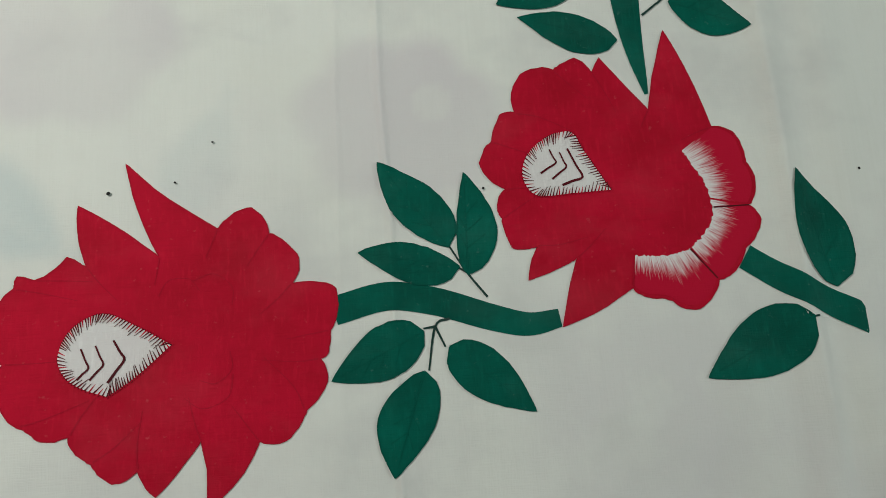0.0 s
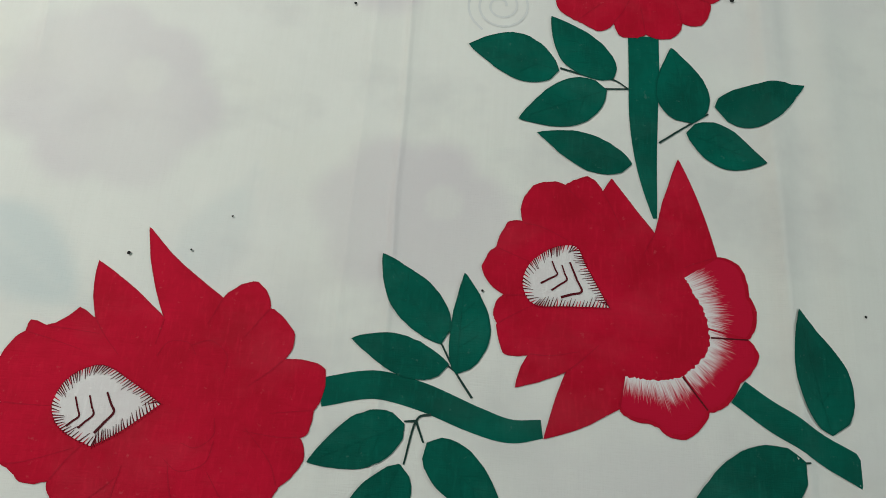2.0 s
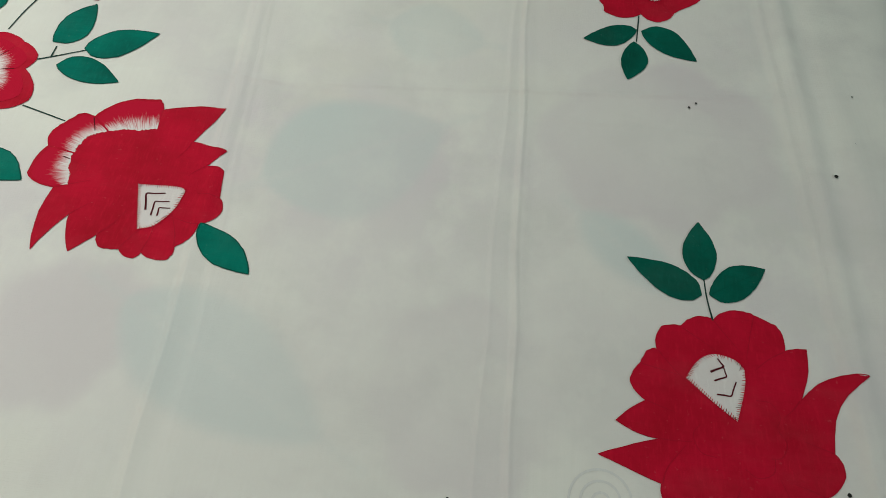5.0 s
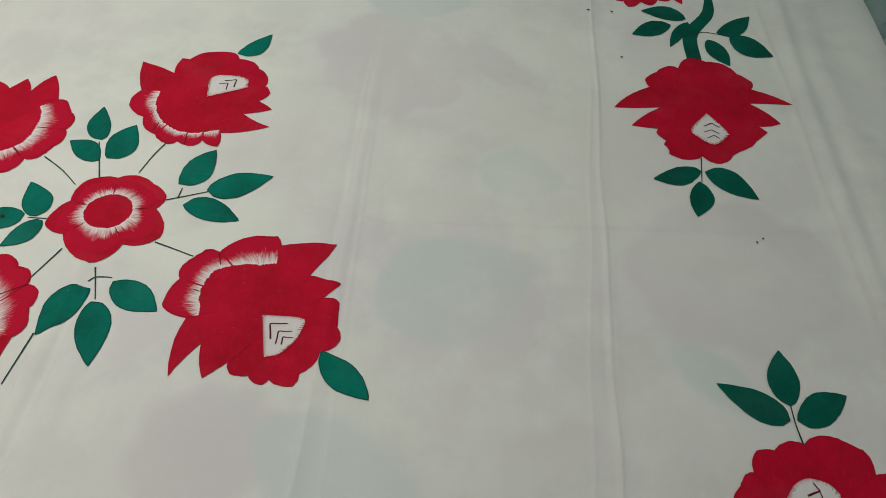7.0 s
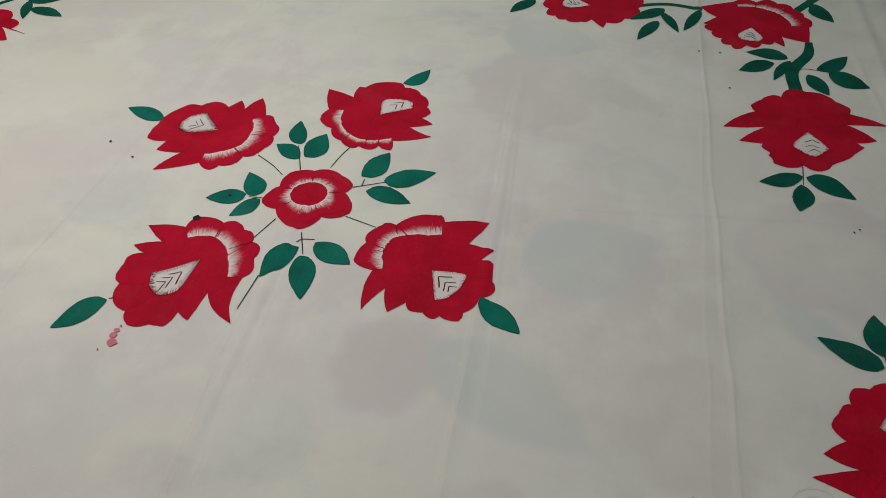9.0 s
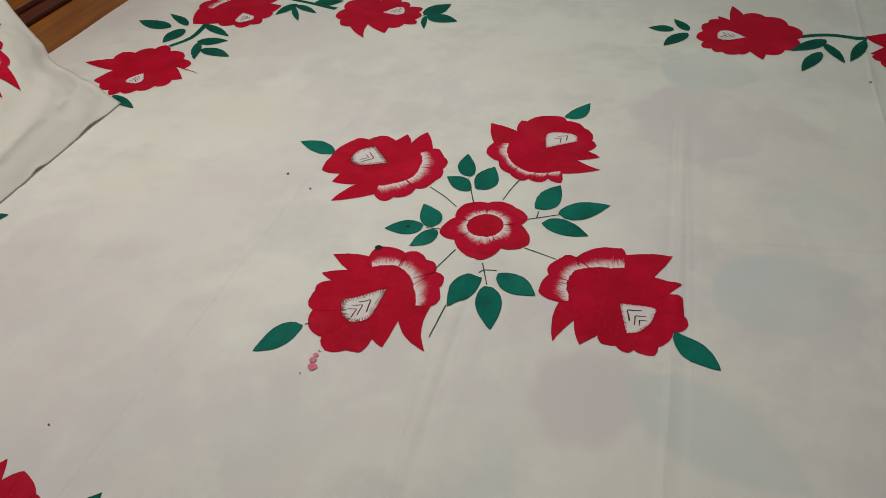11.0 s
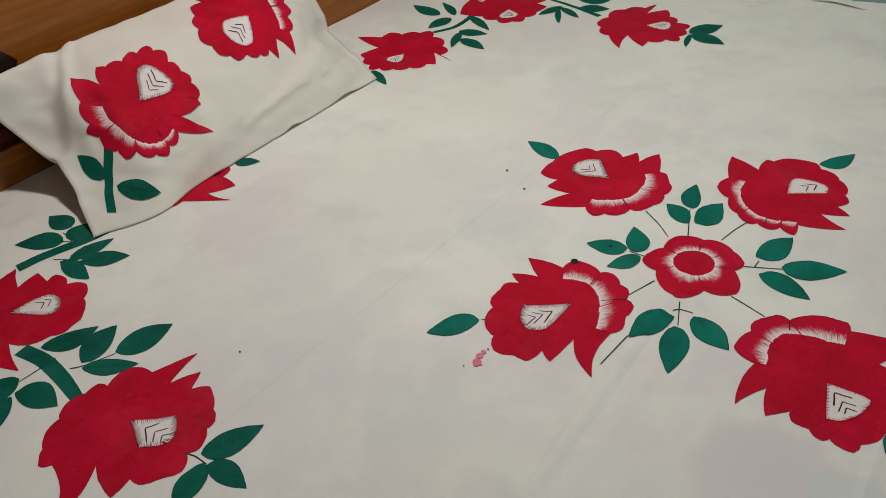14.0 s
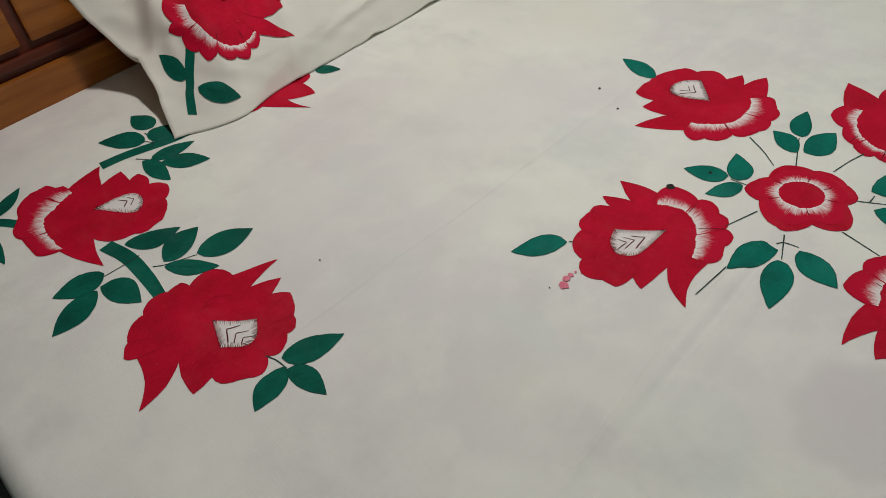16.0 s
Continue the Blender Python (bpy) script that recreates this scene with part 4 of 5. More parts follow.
    rose(sheet, (-0.342, 0.669), -39, [("f", -133, 0.1061), ("n", -121, 0.081), ("v", -88, 0.1186), ("n", -95, 0.075), ("v", -74, 0.1003), ("n", -67, 0.075), ("o", -60, 0.086), ("n", -49, 0.0841), ("o", -41, 0.0934), ("n", -36, 0.0881), ("o", -24, 0.1011), ("n", -18, 0.091), ("o", -11, 0.0894), ("n", 1, 0.0826), ("o", 15, 0.0886), ("n", 25, 0.0783), ("o", 48, 0.073), ("n", 56, 0.0563), ("v", 66, 0.0783), ("n", 91, 0.0548), ("v", 98, 0.105), ("n", 133, 0.0802), ("f", 137, 0.0929), ("n", 148, 0.0952), ("f", 159, 0.0967), ("n", 177, 0.0914), ("f", -177, 0.1044), ("n", -169, 0.1056), ("f", -161, 0.1076), ("n", -152, 0.0998)],
         heart=[("v", -60, 0.0132), ("o", 22, 0.0408), ("o", 7, 0.0485), ("o", -10, 0.0553), ("o", -27, 0.0622), ("v", -40, 0.0632)],
         chevrons=[[(1, 0.0328), (-30, 0.0247), (-33, 0.043)], [(-3, 0.0432), (-19, 0.0364), (-28, 0.0502)], [(-7, 0.0502), (-17, 0.0447), (-22, 0.0524)]],
         band=[(152, 0.0542), (175, 0.0658), (-168, 0.076), (-146, 0.0733), (-130, 0.0682)], seams=[[(178, 0.0907), (-176, 0.076)], [(-147, 0.0805), (-146, 0.0733)]])
    rose(sheet, (-0.747, 0.890), -174, [("n", -88, 0.0707), ("o", -70, 0.0912), ("n", -55, 0.0872), ("o", -46, 0.1015), ("n", -32, 0.102), ("o", -20, 0.1031), ("n", -7, 0.1), ("o", 14, 0.1053), ("n", 25, 0.0758), ("v", 36, 0.0935), ("n", 59, 0.0671), ("v", 59, 0.1212), ("n", 91, 0.0806), ("f", 103, 0.0993), ("n", 111, 0.0912), ("f", 122, 0.0968), ("n", 136, 0.0862), ("f", 144, 0.0967), ("n", 158, 0.0966), ("f", 166, 0.1), ("n", 176, 0.0941), ("f", -173, 0.0997), ("n", -164, 0.0942), ("f", -149, 0.092), ("n", -143, 0.0828), ("v", -115, 0.1113), ("n", -112, 0.0696), ("v", -98, 0.093)],
         heart=[("v", -107, 0.0051), ("v", -57, 0.0618), ("o", -35, 0.0676), ("o", -14, 0.0666), ("o", 3, 0.0557), ("o", 7, 0.0308)],
         chevrons=[[(-41, 0.0502), (-31, 0.0309), (-3, 0.044)], [(-32, 0.0501), (-24, 0.0389), (-11, 0.0492)]],
         band=[(90, 0.0593), (115, 0.0569), (147, 0.0604), (175, 0.057), (-143, 0.0601)], seams=[[(137, 0.0614), (135, 0.0796)]])
    rose(sheet, (-0.505, 0.992), 42, [("n", 144, 0.0855), ("f", 162, 0.0985), ("n", -179, 0.087), ("f", -164, 0.0974), ("n", -156, 0.0967), ("f", -142, 0.1047), ("n", -137, 0.0964), ("f", -126, 0.1026), ("n", -119, 0.0922), ("f", -109, 0.1066), ("n", -104, 0.0836), ("v", -71, 0.1083), ("n", -73, 0.065), ("v", -54, 0.092), ("n", -46, 0.0682), ("o", -33, 0.0801), ("n", -21, 0.0741), ("o", -4, 0.0826), ("n", 8, 0.0802), ("o", 20, 0.085), ("n", 34, 0.0805), ("o", 44, 0.0922), ("n", 55, 0.0917), ("o", 65, 0.0908), ("n", 82, 0.0799), ("v", 88, 0.088), ("n", 108, 0.0645), ("v", 112, 0.1172)],
         heart=[("v", -126, 0.0091), ("o", 57, 0.0314), ("o", 24, 0.0448), ("o", -1, 0.056), ("v", -20, 0.0516)],
         chevrons=[[(21, 0.0313), (6, 0.0432), (-12, 0.0345)], [(25, 0.0228), (7, 0.0305), (-17, 0.0233)]],
         band=[(152, 0.0618), (-179, 0.07), (-152, 0.0775), (-131, 0.08), (-111, 0.0773)], seams=[[(-164, 0.0791), (-160, 0.0939)], [(-133, 0.08), (-131, 0.1)]])
    rose(sheet, (-1.265, 0.174), 70, [("n", 112, 0.1131), ("f", 113, 0.1281), ("n", 117, 0.1361), ("f", 119, 0.1539), ("n", 127, 0.1598), ("f", 132, 0.1584), ("n", 146, 0.139), ("f", 159, 0.1319), ("n", 172, 0.1132), ("f", -161, 0.101), ("n", -148, 0.0767), ("v", -97, 0.1073), ("n", -116, 0.0446), ("o", -72, 0.067), ("n", -61, 0.0709), ("o", -51, 0.0835), ("n", -36, 0.0907), ("o", -22, 0.0892), ("n", -5, 0.085), ("o", 14, 0.0975), ("n", 32, 0.0828), ("o", 54, 0.0996), ("n", 58, 0.084), ("v", 71, 0.1087), ("n", 87, 0.0847), ("v", 87, 0.138)],
         heart=[("v", 112, 0.032), ("o", 63, 0.0424), ("o", 38, 0.0569), ("o", 13, 0.0574), ("o", -12, 0.0494), ("o", -15, 0.0316)],
         chevrons=[[(52, 0.0377), (30, 0.0396), (16, 0.0301)], [(39, 0.0455), (24, 0.0481), (10, 0.0386)]],
         band=[(117, 0.0977), (135, 0.0908), (148, 0.094), (165, 0.0841), (-170, 0.072)])
    rose(sheet, (-1.309, 1.423), -56, [("o", 17, 0.102), ("o", 39, 0.089), ("v", 78, 0.091), ("n", 97, 0.066), ("v", 109, 0.106), ("f", 143, 0.089), ("f", 164, 0.113), ("f", -179, 0.120), ("f", -164, 0.151), ("f", -154, 0.150), ("f", -136, 0.127), ("v", -76, 0.118), ("o", -36, 0.086), ("o", -6, 0.100)], ((0, 0.072), (0, 0.018)))
    rose(sheet, (0.106, 1.423), -98, [("o", 7, 0.095), ("o", 26, 0.083), ("v", 39, 0.097), ("n", 55, 0.066), ("v", 66, 0.112), ("f", 114, 0.115), ("f", 130, 0.115), ("f", 148, 0.119), ("f", 167, 0.117), ("f", -169, 0.103), ("v", -113, 0.108), ("n", -97, 0.066), ("v", -73, 0.091), ("o", -64, 0.093), ("o", -41, 0.095), ("o", -25, 0.105), ("o", -11, 0.111)], ((0, 0.072), (0, 0.018)))
    rose(sheet, (-1.390, 0.511), 88, [("o", 14, 0.112), ("o", 36, 0.104), ("v", 58, 0.100), ("n", 71, 0.066), ("v", 80, 0.122), ("o", 122, 0.090), ("o", 148, 0.090), ("o", 172, 0.095), ("o", -172, 0.095), ("o", -148, 0.090), ("o", -122, 0.090), ("v", -81, 0.149), ("n", -82, 0.096), ("v", -65, 0.129), ("o", -36, 0.104), ("o", -14, 0.112)], ((-26, 0.079), (-40, 0.038)))
    # near_right
    leaf(sheet, (0.059, 0.130), (0.013, 0.192), ((0.52, 0.19), (0.37, 0.24)))
    leaf(sheet, (0.071, 0.110), (0.073, 0.183), ((0.37, 0.09), (0.43, 0.29)))
    leaf(sheet, (0.065, 0.116), (-0.003, 0.129), ((0.37, 0.23), (0.52, 0.16)))
    leaf(sheet, (0.038, 0.073), (-0.024, 0.044), ((0.41, 0.25), (0.37, 0.25)))
    leaf(sheet, (0.037, 0.047), (0.014, -0.020), ((0.37, 0.23), (0.52, 0.29)))
    leaf(sheet, (0.055, 0.062), (0.110, 0.016), ((0.37, 0.22), (0.37, 0.23)))
    leaf(sheet, (0.334, 0.088), (0.315, 0.175), ((0.43, 0.17), (0.37, 0.26)))
    leaf(sheet, (0.311, 0.068), (0.231, 0.030), ((0.37, 0.26), (0.37, 0.24)))
    leaf(sheet, (0.181, 0.354), (0.130, 0.407), ((0.47, 0.29), (0.37, 0.20)))
    leaf(sheet, (0.137, 0.357), (0.064, 0.374), ((0.37, 0.24), (0.49, 0.30)))
    leaf(sheet, (0.175, 0.343), (0.107, 0.312), ((0.45, 0.27), (0.37, 0.25)))
    leaf(sheet, (0.195, 0.281), (0.122, 0.301), ((0.37, 0.22), (0.48, 0.16)))
    leaf(sheet, (0.244, 0.321), (0.229, 0.388), ((0.37, 0.33), (0.37, 0.28)))
    leaf(sheet, (0.263, 0.337), (0.335, 0.362), ((0.37, 0.14), (0.37, 0.33)))
    leaf(sheet, (0.239, 0.312), (0.299, 0.290), ((0.37, 0.28), (0.52, 0.26)))
    leaf(sheet, (0.185, 0.622), (0.185, 0.686), ((0.41, 0.27), (0.47, 0.22)))
    leaf(sheet, (0.181, 0.606), (0.115, 0.637), ((0.37, 0.23), (0.37, 0.21)))
    leaf(sheet, (0.189, 0.607), (0.244, 0.641), ((0.52, 0.24), (0.37, 0.25)))
    # centre
    leaf(sheet, (-0.846, 0.906), (-0.920, 0.927), ((0.37, 0.19), (0.50, 0.22)), TEAL)
    leaf(sheet, (-0.491, 1.083), (-0.456, 1.136), ((0.46, 0.08), (0.37, 0.36)), TEAL)
    leaf(sheet, (-0.725, 0.526), (-0.767, 0.472), ((0.52, 0.22), (0.37, 0.28)), TEAL)
    leaf(sheet, (-0.275, 0.619), (-0.221, 0.574), ((0.52, 0.18), (0.45, 0.25)), TEAL)
    leaf(sheet, (-0.638, 0.752), (-0.691, 0.734), ((0.37, 0.31), (0.46, 0.25)), TEAL)
    leaf(sheet, (-0.624, 0.751), (-0.653, 0.801), ((0.37, 0.21), (0.38, 0.34)), TEAL)
    leaf(sheet, (-0.614, 0.745), (-0.642, 0.704), ((0.48, 0.30), (0.37, 0.24)), TEAL)
    leaf(sheet, (-0.487, 0.824), (-0.462, 0.887), ((0.52, 0.21), (0.37, 0.33)), TEAL)
    leaf(sheet, (-0.452, 0.819), (-0.383, 0.853), ((0.44, 0.22), (0.37, 0.28)), TEAL)
    leaf(sheet, (-0.471, 0.791), (-0.403, 0.778), ((0.37, 0.30), (0.47, 0.17)), TEAL)
    leaf(sheet, (-0.603, 0.883), (-0.624, 0.942), ((0.41, 0.29), (0.37, 0.15)), TEAL)
    leaf(sheet, (-0.593, 0.848), (-0.639, 0.875), ((0.41, 0.22), (0.52, 0.32)), TEAL)
    leaf(sheet, (-0.585, 0.853), (-0.572, 0.915), ((0.52, 0.25), (0.37, 0.36)), TEAL)
    leaf(sheet, (-0.526, 0.663), (-0.555, 0.601), ((0.52, 0.16), (0.37, 0.36)), TEAL)
    leaf(sheet, (-0.518, 0.647), (-0.491, 0.574), ((0.37, 0.25), (0.44, 0.18)), TEAL)
    leaf(sheet, (-0.506, 0.674), (-0.450, 0.645), ((0.47, 0.26), (0.43, 0.28)), TEAL)
    # far_right
    leaf(sheet, (0.137, 0.947), (0.076, 0.922), ((0.52, 0.28), (0.37, 0.18)))
    leaf(sheet, (0.133, 0.926), (0.124, 0.866), ((0.45, 0.30), (0.52, 0.17)))
    leaf(sheet, (0.143, 0.946), (0.203, 0.906), ((0.37, 0.34), (0.44, 0.19)))
    leaf(sheet, (0.156, 1.297), (0.088, 1.309), ((0.40, 0.17), (0.45, 0.36)))
    leaf(sheet, (0.131, 1.276), (0.070, 1.240), ((0.52, 0.22), (0.37, 0.28)))
    leaf(sheet, (0.159, 1.287), (0.125, 1.216), 0.23)
    leaf(sheet, (0.184, 1.244), (0.208, 1.182), ((0.42, 0.22), (0.48, 0.25)))
    leaf(sheet, (0.200, 1.265), (0.259, 1.322), ((0.52, 0.10), (0.37, 0.28)))
    leaf(sheet, (0.219, 1.257), (0.277, 1.216), ((0.38, 0.32), (0.49, 0.36)))
    leaf(sheet, (0.227, 1.528), (0.257, 1.455), 0.39)
    leaf(sheet, (-0.069, 1.400), (-0.105, 1.318), 0.28)
    leaf(sheet, (-0.062, 1.439), (-0.031, 1.361), 0.23)
    leaf(sheet, (0.011, 1.460), (-0.021, 1.370), 0.22)
    leaf(sheet, (-0.057, 1.455), (-0.121, 1.399), 0.35)
    leaf(sheet, (-0.338, 1.463), (-0.388, 1.463), 0.56)
    leaf(sheet, (-0.310, 1.462), (-0.341, 1.512), 0.35)
    leaf(sheet, (-0.311, 1.451), (-0.352, 1.386), 0.38)
    leaf(sheet, (0.219, 1.504), (0.257, 1.457), 0.48)
    # far_left
    leaf(sheet, (-1.433, 1.310), (-1.535, 1.334), 0.37)
    leaf(sheet, (-1.397, 1.325), (-1.477, 1.377), 0.21)
    leaf(sheet, (-1.397, 1.307), (-1.405, 1.236), 0.55)
    leaf(sheet, (-1.359, 1.336), (-1.271, 1.290), 0.24)
    leaf(sheet, (-1.330, 1.256), (-1.262, 1.271), 0.48)
    leaf(sheet, (-1.324, 1.252), (-1.290, 1.178), 0.25)
    leaf(sheet, (-1.301, 1.225), (-1.219, 1.201), 0.37)
    leaf(sheet, (-1.454, 1.585), (-1.510, 1.546), 0.90)
    leaf(sheet, (-1.436, 1.596), (-1.328, 1.566), 0.38)
    leaf(sheet, (-1.147, 1.518), (-1.211, 1.560), 0.33)
    leaf(sheet, (-1.149, 1.517), (-1.115, 1.577), 0.63)
    leaf(sheet, (-1.151, 1.481), (-1.087, 1.507), 0.59)
    leaf(sheet, (-1.192, 1.473), (-1.215, 1.408), 0.44)
    leaf(sheet, (-1.189, 1.452), (-1.148, 1.388), 0.18)
    leaf(sheet, (-1.191, 1.466), (-1.124, 1.433), 0.28)
    leaf(sheet, (-0.871, 1.456), (-0.828, 1.520), 0.57)
    leaf(sheet, (-0.864, 1.452), (-0.788, 1.435), 0.49)
    leaf(sheet, (-0.867, 1.451), (-0.850, 1.391), 0.20)
    leaf(sheet, (-1.370, 1.009), (-1.298, 0.974), 0.28)
    # near_left
    leaf(sheet, (-1.185, 0.164), (-1.154, 0.232), ((0.39, 0.15), (0.52, 0.36)))
    leaf(sheet, (-1.110, 0.182), (-1.134, 0.248), ((0.52, 0.35), (0.37, 0.26)))
    leaf(sheet, (-1.088, 0.219), (-1.069, 0.294), ((0.46, 0.28), (0.43, 0.33)))
    leaf(sheet, (-1.100, 0.177), (-1.042, 0.224), ((0.37, 0.17), (0.52, 0.21)))
    leaf(sheet, (-1.154, 0.118), (-1.166, 0.053), ((0.43, 0.36), (0.44, 0.30)))
    leaf(sheet, (-1.131, 0.097), (-1.101, 0.025), ((0.51, 0.26), (0.42, 0.26)))
    leaf(sheet, (-1.134, 0.104), (-1.066, 0.125), ((0.37, 0.36), (0.50, 0.18)))
    leaf(sheet, (-0.854, 0.186), (-0.827, 0.253), ((0.44, 0.19), (0.41, 0.28)))
    leaf(sheet, (-0.842, 0.180), (-0.820, 0.125), ((0.40, 0.24), (0.51, 0.28)))
    leaf(sheet, (-0.837, 0.180), (-0.778, 0.188), ((0.38, 0.29), (0.47, 0.15)))
    leaf(sheet, (-1.418, 0.336), (-1.482, 0.331), 0.54)
    leaf(sheet, (-1.391, 0.307), (-1.456, 0.258), ((0.37, 0.20), (0.48, 0.35)))
    leaf(sheet, (-1.381, 0.316), (-1.396, 0.364), 0.95)
    leaf(sheet, (-1.337, 0.289), (-1.323, 0.358), 0.45)
    leaf(sheet, (-1.316, 0.295), (-1.259, 0.347), ((0.43, 0.24), (0.52, 0.24)))
    leaf(sheet, (-1.345, 0.278), (-1.263, 0.280), ((0.37, 0.19), (0.52, 0.16)))
    leaf(sheet, (-1.337, 0.613), (-1.296, 0.637), 0.53)
    leaf(sheet, (-1.403, 0.069), (-1.447, 0.122), 0.35)
    leaf(sheet, (-1.361, 0.047), (-1.286, 0.037), 0.19)
    stem(sheet, [(-0.021, 0.090), (0.014, 0.098), (0.047, 0.093), (0.085, 0.080), (0.110, 0.074), (0.132, 0.077)], 0.0195, 0.0125)
    stem(sheet, [(0.270, 0.113), (0.306, 0.089), (0.355, 0.062)], 0.019, 0.02)
    stem(sheet, [(0.206, 0.397), (0.206, 0.363), (0.205, 0.320), (0.207, 0.280), (0.213, 0.238)], 0.0255, 0.003)
    stem(sheet, [(0.157, 1.184), (0.159, 1.253), (0.192, 1.316), (0.201, 1.367)], 0.022, 0.012)
    stem(sheet, [(-0.115, 1.458), (-0.051, 1.477), (0.016, 1.467)], 0.012, 0.014)
    stem(sheet, [(0.192, 1.489), (0.228, 1.541), (0.265, 1.597)], 0.016, 0.02)
    stem(sheet, [(-1.379, 1.223), (-1.353, 1.278), (-1.362, 1.376)], 0.012, 0.016)
    stem(sheet, [(-1.409, 1.527), (-1.517, 1.67)], 0.018, 0.018)
    stem(sheet, [(-1.258, 1.506), (-1.171, 1.485), (-1.087, 1.462)], 0.01, 0.014)
    stem(sheet, [(-1.206, 0.146), (-1.157, 0.154), (-1.104, 0.152), (-1.057, 0.146)], 0.021, 0.015)
    stem(sheet, [(-1.391, 0.23), (-1.383, 0.272), (-1.36, 0.335), (-1.351, 0.376)], 0.022, 0.016)
    stem(sheet, [(-1.36, 0.084), (-1.385, 0.069), (-1.431, 0.036)], 0.016, 0.02)
    stalk(sheet, [(0.083, 0.094), (0.07, 0.112), (0.059, 0.131)])
    stalk(sheet, [(0.07, 0.112), (0.065, 0.115)])
    stalk(sheet, [(0.056, 0.081), (0.046, 0.076), (0.04, 0.047)])
    stalk(sheet, [(0.046, 0.076), (0.052, 0.062)])
    stalk(sheet, [(0.046, 0.076), (0.038, 0.075)])
    stalk(sheet, [(0.308, 0.067), (0.316, 0.068)])
    stalk(sheet, [(0.138, 0.359), (0.162, 0.354), (0.181, 0.353), (0.193, 0.346)])
    stalk(sheet, [(0.174, 0.344), (0.193, 0.346)])
    stalk(sheet, [(0.217, 0.301), (0.237, 0.316), (0.257, 0.33)])
    stalk(sheet, [(0.189, 0.581), (0.186, 0.602), (0.185, 0.623)])
    stalk(sheet, [(-0.657, 0.844), (-0.628, 0.826), (-0.603, 0.805)])
    stalk(sheet, [(-0.525, 0.893), (-0.533, 0.866), (-0.539, 0.835)])
    stalk(sheet, [(-0.576, 0.71), (-0.592, 0.664)])
    stalk(sheet, [(-0.483, 0.733), (-0.436, 0.72)])
    stalk(sheet, [(-0.581, 0.821), (-0.605, 0.879)])
    stalk(sheet, [(-0.532, 0.691), (-0.515, 0.65)])
    stalk(sheet, [(-0.493, 0.796), (-0.45, 0.817)])
    stalk(sheet, [(-0.481, 0.801), (-0.481, 0.818)])
    stalk(sheet, [(-0.611, 0.749), (-0.632, 0.748)])
    stalk(sheet, [(-0.532, 0.672), (-0.526, 0.678), (-0.509, 0.679)])
    stalk(sheet, [(-0.723, 0.529), (-0.716, 0.532)])
    stalk(sheet, [(-0.557, 0.603), (-0.559, 0.572), (-0.561, 0.545)])
    stalk(sheet, [(0.141, 0.972), (0.136, 0.926)])
    stalk(sheet, [(0.159, 1.253), (0.183, 1.264), (0.219, 1.259)])
    stalk(sheet, [(-1.148, 0.166), (-1.148, 0.133), (-1.149, 0.116)])
    stalk(sheet, [(-1.113, 0.167), (-1.102, 0.181), (-1.086, 0.217)])
    stalk(sheet, [(-0.872, 0.176), (-0.855, 0.18), (-0.839, 0.181)])
    stalk(sheet, [(-1.415, 0.32), (-1.381, 0.316), (-1.365, 0.305)])
    stalk(sheet, [(-1.393, 0.307), (-1.378, 0.314)])
    stalk(sheet, [(-1.36, 0.274), (-1.338, 0.287), (-1.315, 0.296)])
    stalk(sheet, [(-0.884, 1.451), (-0.869, 1.453)])
    stalk(sheet, [(-1.175, 1.534), (-1.141, 1.516)])
    spot(sheet, (-0.167, 0.177), 0.0017)
    spot(sheet, (-0.124, 0.183), 0.001)
    spot(sheet, (-0.099, 0.211), 0.001)
    spot(sheet, (0.086, 0.171), 0.0012)
    spot(sheet, (0.366, 0.174), 0.0015)
    spot(sheet, (-0.030, 0.402), 0.0015)
    spot(sheet, (0.281, 0.439), 0.0022)
    spot(sheet, (-0.314, 0.280), 0.0042, FADED)
    spot(sheet, (0.329, 0.758), 0.003)
    spot(sheet, (0.357, 0.803), 0.0015)
    spot(sheet, (0.368, 0.873), 0.0015)
    spot(sheet, (0.196, 0.841), 0.0018)
    spot(sheet, (0.188, 0.834), 0.0018)
    spot(sheet, (0.050, 1.176), 0.0025)
    spot(sheet, (0.004, 1.294), 0.0025)
    spot(sheet, (0.041, 1.298), 0.0025)
    spot(sheet, (-0.897, 0.832), 0.0028)
    spot(sheet, (-0.843, 0.802), 0.0022)
    spot(sheet, (-0.684, 0.691), 0.007)
    spot(sheet, (-0.659, 0.745), 0.003)
    spot(sheet, (-0.693, 0.453), 0.0012)
    spot(sheet, (-0.945, 0.312), 0.0012)
    spot(sheet, (-0.944, 0.312), 0.0012)


paint_sheet()
for p, r in (((-0.687, 0.476), 0.0045), ((-0.682, 0.466), 0.006), ((-0.686, 0.484), 0.0035), ((-0.685, 0.491), 0.0015)):
    spot(sheet, p, r, PINK)

PENCIL = paint("faint_pencil", (0.70, 0.705, 0.67, 1), (0.74, 0.74, 0.70, 1))


def pencil_scroll(at, r):
    line = [Vector(at) + polar(k * 24, r * (0.15 + 0.85 * k / 40)) for k in range(41)]
    strokes("pencil_line", [(curve(line, 2), 0.002, 0.002)], PENCIL, sheet, on_sheet, 0.0003, "faint grey pencil scroll")


pencil_scroll((0.088, 0.413), 0.028)

# ---- the pillow, leaning on the headboard ----


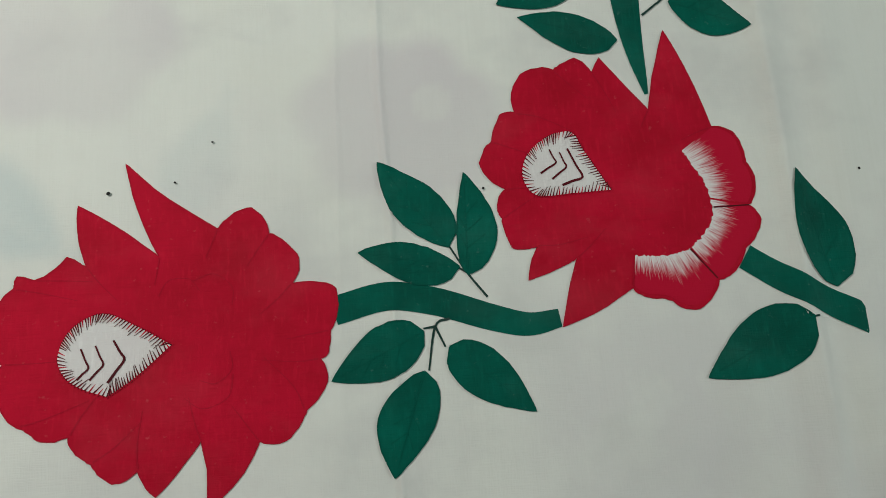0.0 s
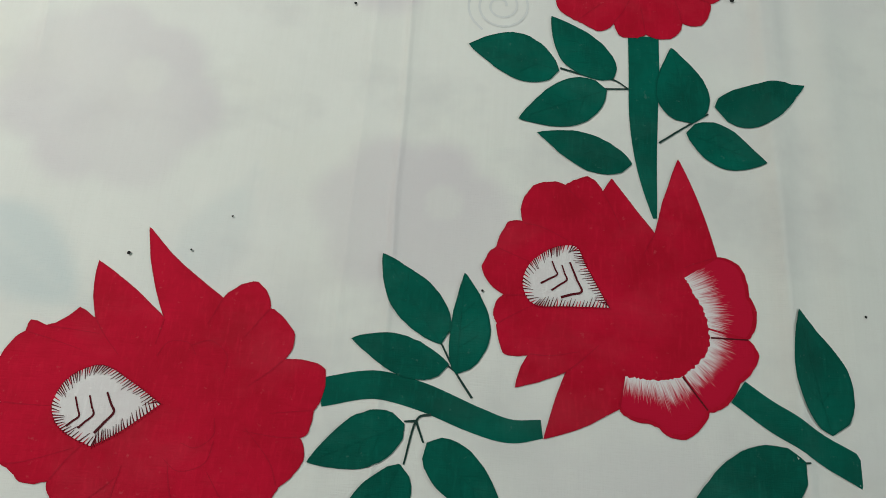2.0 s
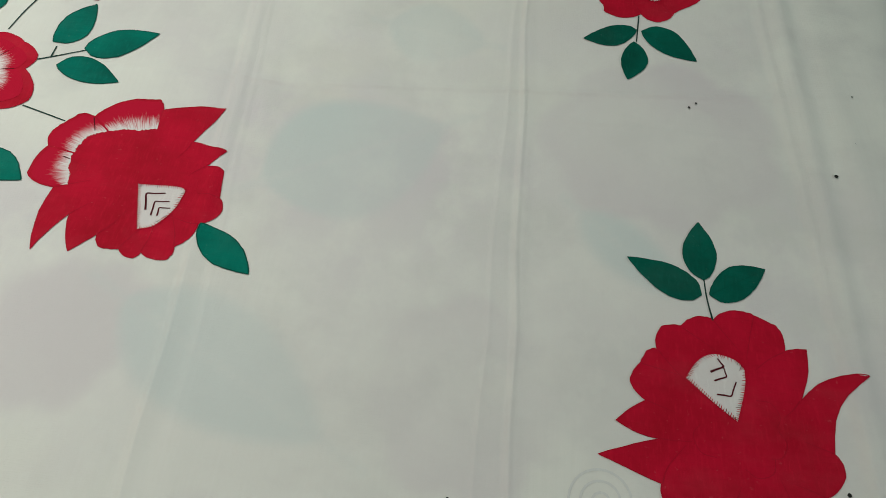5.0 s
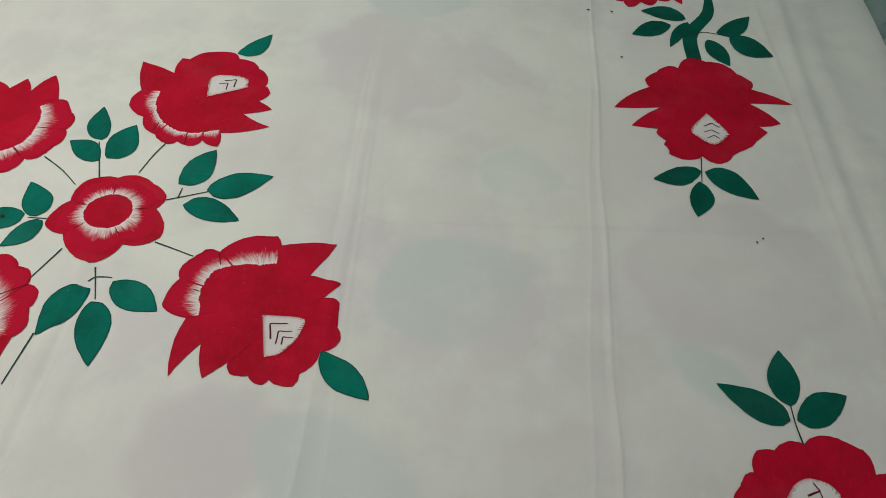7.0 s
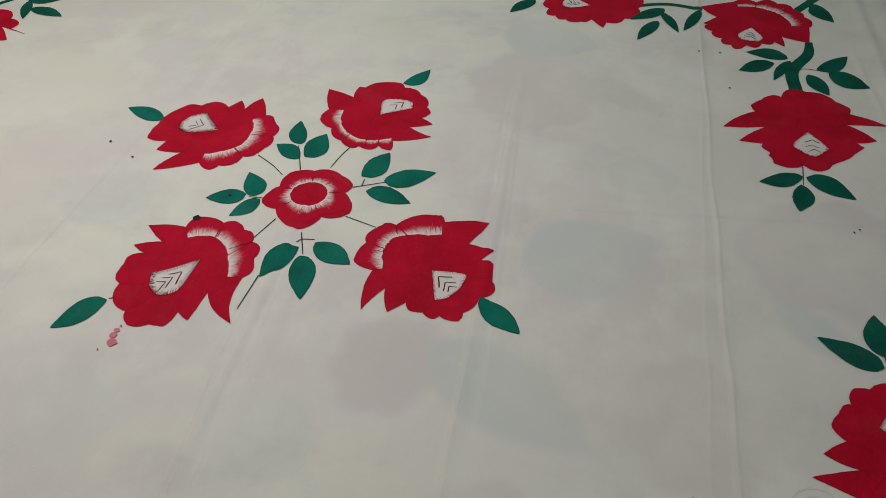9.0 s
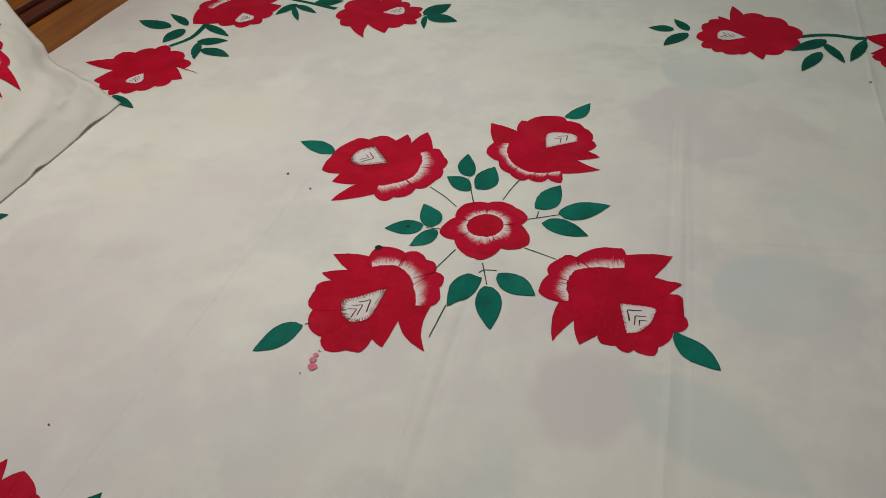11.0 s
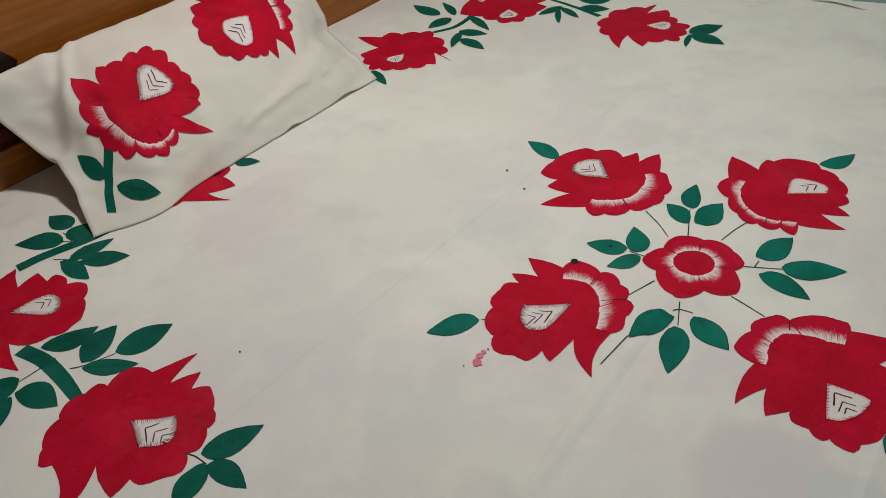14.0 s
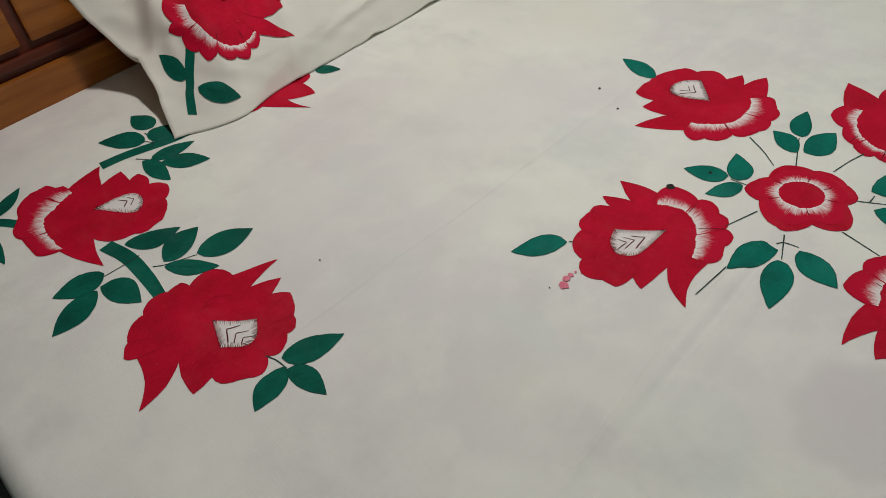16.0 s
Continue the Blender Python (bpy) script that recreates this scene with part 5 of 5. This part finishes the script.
def pillow_surface(p, lift=0.0):
    """The pillow's face: p.x along its front edge, p.y from the front edge up to the back."""
    u, v = p[0] / PL, p[1] / PD
    full = smooth(0.0, 0.22, u) * smooth(1.0, 0.78, u)
    low = curve_at(((-1.332, 0.0025), (-1.415, 0.038), (-1.500, 0.085), (-1.555, 0.145), (-1.605, 0.203)), v)
    fat = curve_at(((-1.332, 0.0025), (-1.358, 0.056), (-1.430, 0.128), (-1.510, 0.182), (-1.605, 0.206)), v)
    x, z = low[0] + (fat[0] - low[0]) * full, low[1] + (fat[1] - low[1]) * full
    y = 0.337 + 0.646 * u + (0.008 * (1 - u) + 0.072 * u) * v
    y += 0.046 * (1 - smooth(0, 0.25, u)) * max(0.0, 1 - abs(2 * v - 0.96)) ** 0.9
    wrinkle = 0.006 * ridge(u - 0.02 - 0.16 * v, 0.022) * smooth(0.3, 0.5, v) - 0.008 * ridge(u - 0.10 - 0.14 * v, 0.03) * smooth(0.35, 0.6, v)
    wrinkle += 0.006 * ridge(u - 0.36 - 0.10 * v, 0.014) * (1 - smooth(0.5, 0.8, v))
    wrinkle += 0.013 * noise.noise(Vector((u * 8, v * 5, 5.5))) * (smooth(0.78, 0.9, u) + 0.40) * smooth(0.0, 0.12, v)
    fold = u - 0.05 - 0.40 * (v - 0.5)
    wrinkle += (0.015 * ridge(fold, 0.014) - 0.030 * smooth(0.03, -0.03, fold) * smooth(0.98, 0.8, v)) * smooth(0.42, 0.6, v)
    wrinkle += 0.004 * noise.noise(Vector((u * 21 + v * 6, v * 11, 1.5))) * smooth(0.0, 0.15, v)
    wrinkle += 0.007 * ridge(v - 0.18 - 0.5 * (u - 0.5), 0.03) * smooth(0.42, 0.55, u) * smooth(0.95, 0.8, u)
    wrinkle -= 0.008 * ridge(v - 0.30 - 0.35 * (u - 0.6), 0.06) * smooth(0.5, 0.65, u)
    x, z = x + 0.7 * wrinkle, z + 0.7 * wrinkle
    z += 0.006 * (ridge(u - 0.64, 0.025) + ridge(u - 0.86, 0.05)) * (1 - smooth(0.0, 0.08, v)) + (height(x, y) - TOP) * (1 - smooth(0.0, 0.3, v))
    front = 1 - smooth(0.0, 0.35, v)
    x += front * (0.020 * ridge(u - 0.17, 0.09) - 0.020 * ridge(u, 0.06))
    crumple = smooth(0.70, 0.85, u) * smooth(0.02, 0.2, v)
    z += crumple * (0.010 * abs(noise.noise(Vector((u * 17 + v * 4, v * 7 - u * 5, 2.5)))) - 0.003)
    lean = Vector((0.75, 0, 0.66))
    return Vector((x, y, TOP + z)) + lean * (2.2 * lift)


def curve_at(pts, v):
    v = min(0.9999, max(0.0, v)) * (len(pts) - 1)
    i, f = int(v), v - int(v)
    f = f * f * (3 - 2 * f) * 0.4 + f * 0.6
    return [a + (b - a) * f for a, b in zip(pts[i], pts[i + 1])]


def build_pillow():
    nu, nv = 90, 44
    verts, faces = [], []
    for j in range(nv + 1):
        for i in range(nu + 1):
            verts.append(pillow_surface((PL * i / nu, PD * j / nv)))
    m = len(verts)
    for j in range(nv + 1):
        for i in range(nu + 1):
            t = verts[j * (nu + 1) + i]
            e = math.sin(math.pi * i / nu) * math.sin(math.pi * j / nv)
            verts.append(Vector((t.x - 0.055 * e ** 0.5 - 0.002, t.y, max(height(t.x, t.y) + 0.0006, t.z - 0.085 * e ** 0.5 - 0.0015))))
    w = nu + 1
    for j in range(nv):
        for i in range(nu):
            a = j * w + i
            faces.append((a, a + 1, a + w + 1, a + w))
            faces.append((m + a, m + a + w, m + a + w + 1, m + a + 1))
    for i in range(nu):
        faces.append((i, m + i, m + i + 1, i + 1))
        a = nv * w + i
        faces.append((a, a + 1, m + a + 1, m + a))
    for j in range(nv):
        a = j * w
        faces.append((a, a + w, m + a + w, m + a))
        a = j * w + nu
        faces.append((a, m + a, m + a + w, a + w))
    return tagged(new("pillow", mesh_of("pillow", verts, faces, CASE)), "off-white pillow in a matching rose-painted case leaning on the headboard", "pillow")


pillow = build_pillow()
rose(pillow, (0.179, 0.165), 43, [("o", 3, 0.119), ("o", 17, 0.102), ("o", 35, 0.086), ("v", 53, 0.092), ("n", 72, 0.060), ("v", 76, 0.111), ("f", 118, 0.097), ("f", 136, 0.109), ("f", 156, 0.099), ("f", 173, 0.092), ("f", -167, 0.076), ("f", -139, 0.076), ("f", -118, 0.069), ("v", -85, 0.118), ("n", -80, 0.065), ("v", -64, 0.104), ("o", -53, 0.114), ("o", -37, 0.113), ("o", -24, 0.109), ("o", -13, 0.118)], ((-19, 0.082), (3, 0.011)), surf=pillow_surface, lift=0.0007)
rose(pillow, (0.451, 0.226), -133, [("o", 0, 0.091), ("o", 22, 0.081), ("o", 41, 0.081), ("v", 53, 0.093), ("n", 73, 0.068), ("v", 73, 0.110), ("f", 107, 0.098), ("f", 122, 0.112), ("f", 136, 0.111), ("f", 158, 0.122), ("f", 174, 0.120), ("f", -171, 0.110), ("f", -157, 0.102), ("v", -109, 0.127), ("n", -113, 0.076), ("v", -98, 0.092), ("o", -67, 0.094), ("o", -42, 0.098), ("o", -23, 0.096)], ((-15, 0.054), (121, 0.016)), surf=pillow_surface, lift=0.0007)
leaf(pillow, (0.053, 0.099), (0.034, 0.143), 0.62, surf=pillow_surface, lift=0.0007)
leaf(pillow, (0.066, 0.076), (0.123, 0.037), 0.55, surf=pillow_surface, lift=0.0007)
leaf(pillow, (0.590, 0.331), (0.520, 0.346), 0.40, surf=pillow_surface, lift=0.0007)
leaf(pillow, (0.610, 0.303), (0.606, 0.232), 0.45, surf=pillow_surface, lift=0.0007)
stem(pillow, [(0.089, 0.132), (0.06, 0.098), (0.039, 0.035)], 0.014, 0.013, surf=pillow_surface, lift=0.0005)
stem(pillow, [(0.571, 0.282), (0.613, 0.332)], 0.014, 0.013, surf=pillow_surface, lift=0.0005)
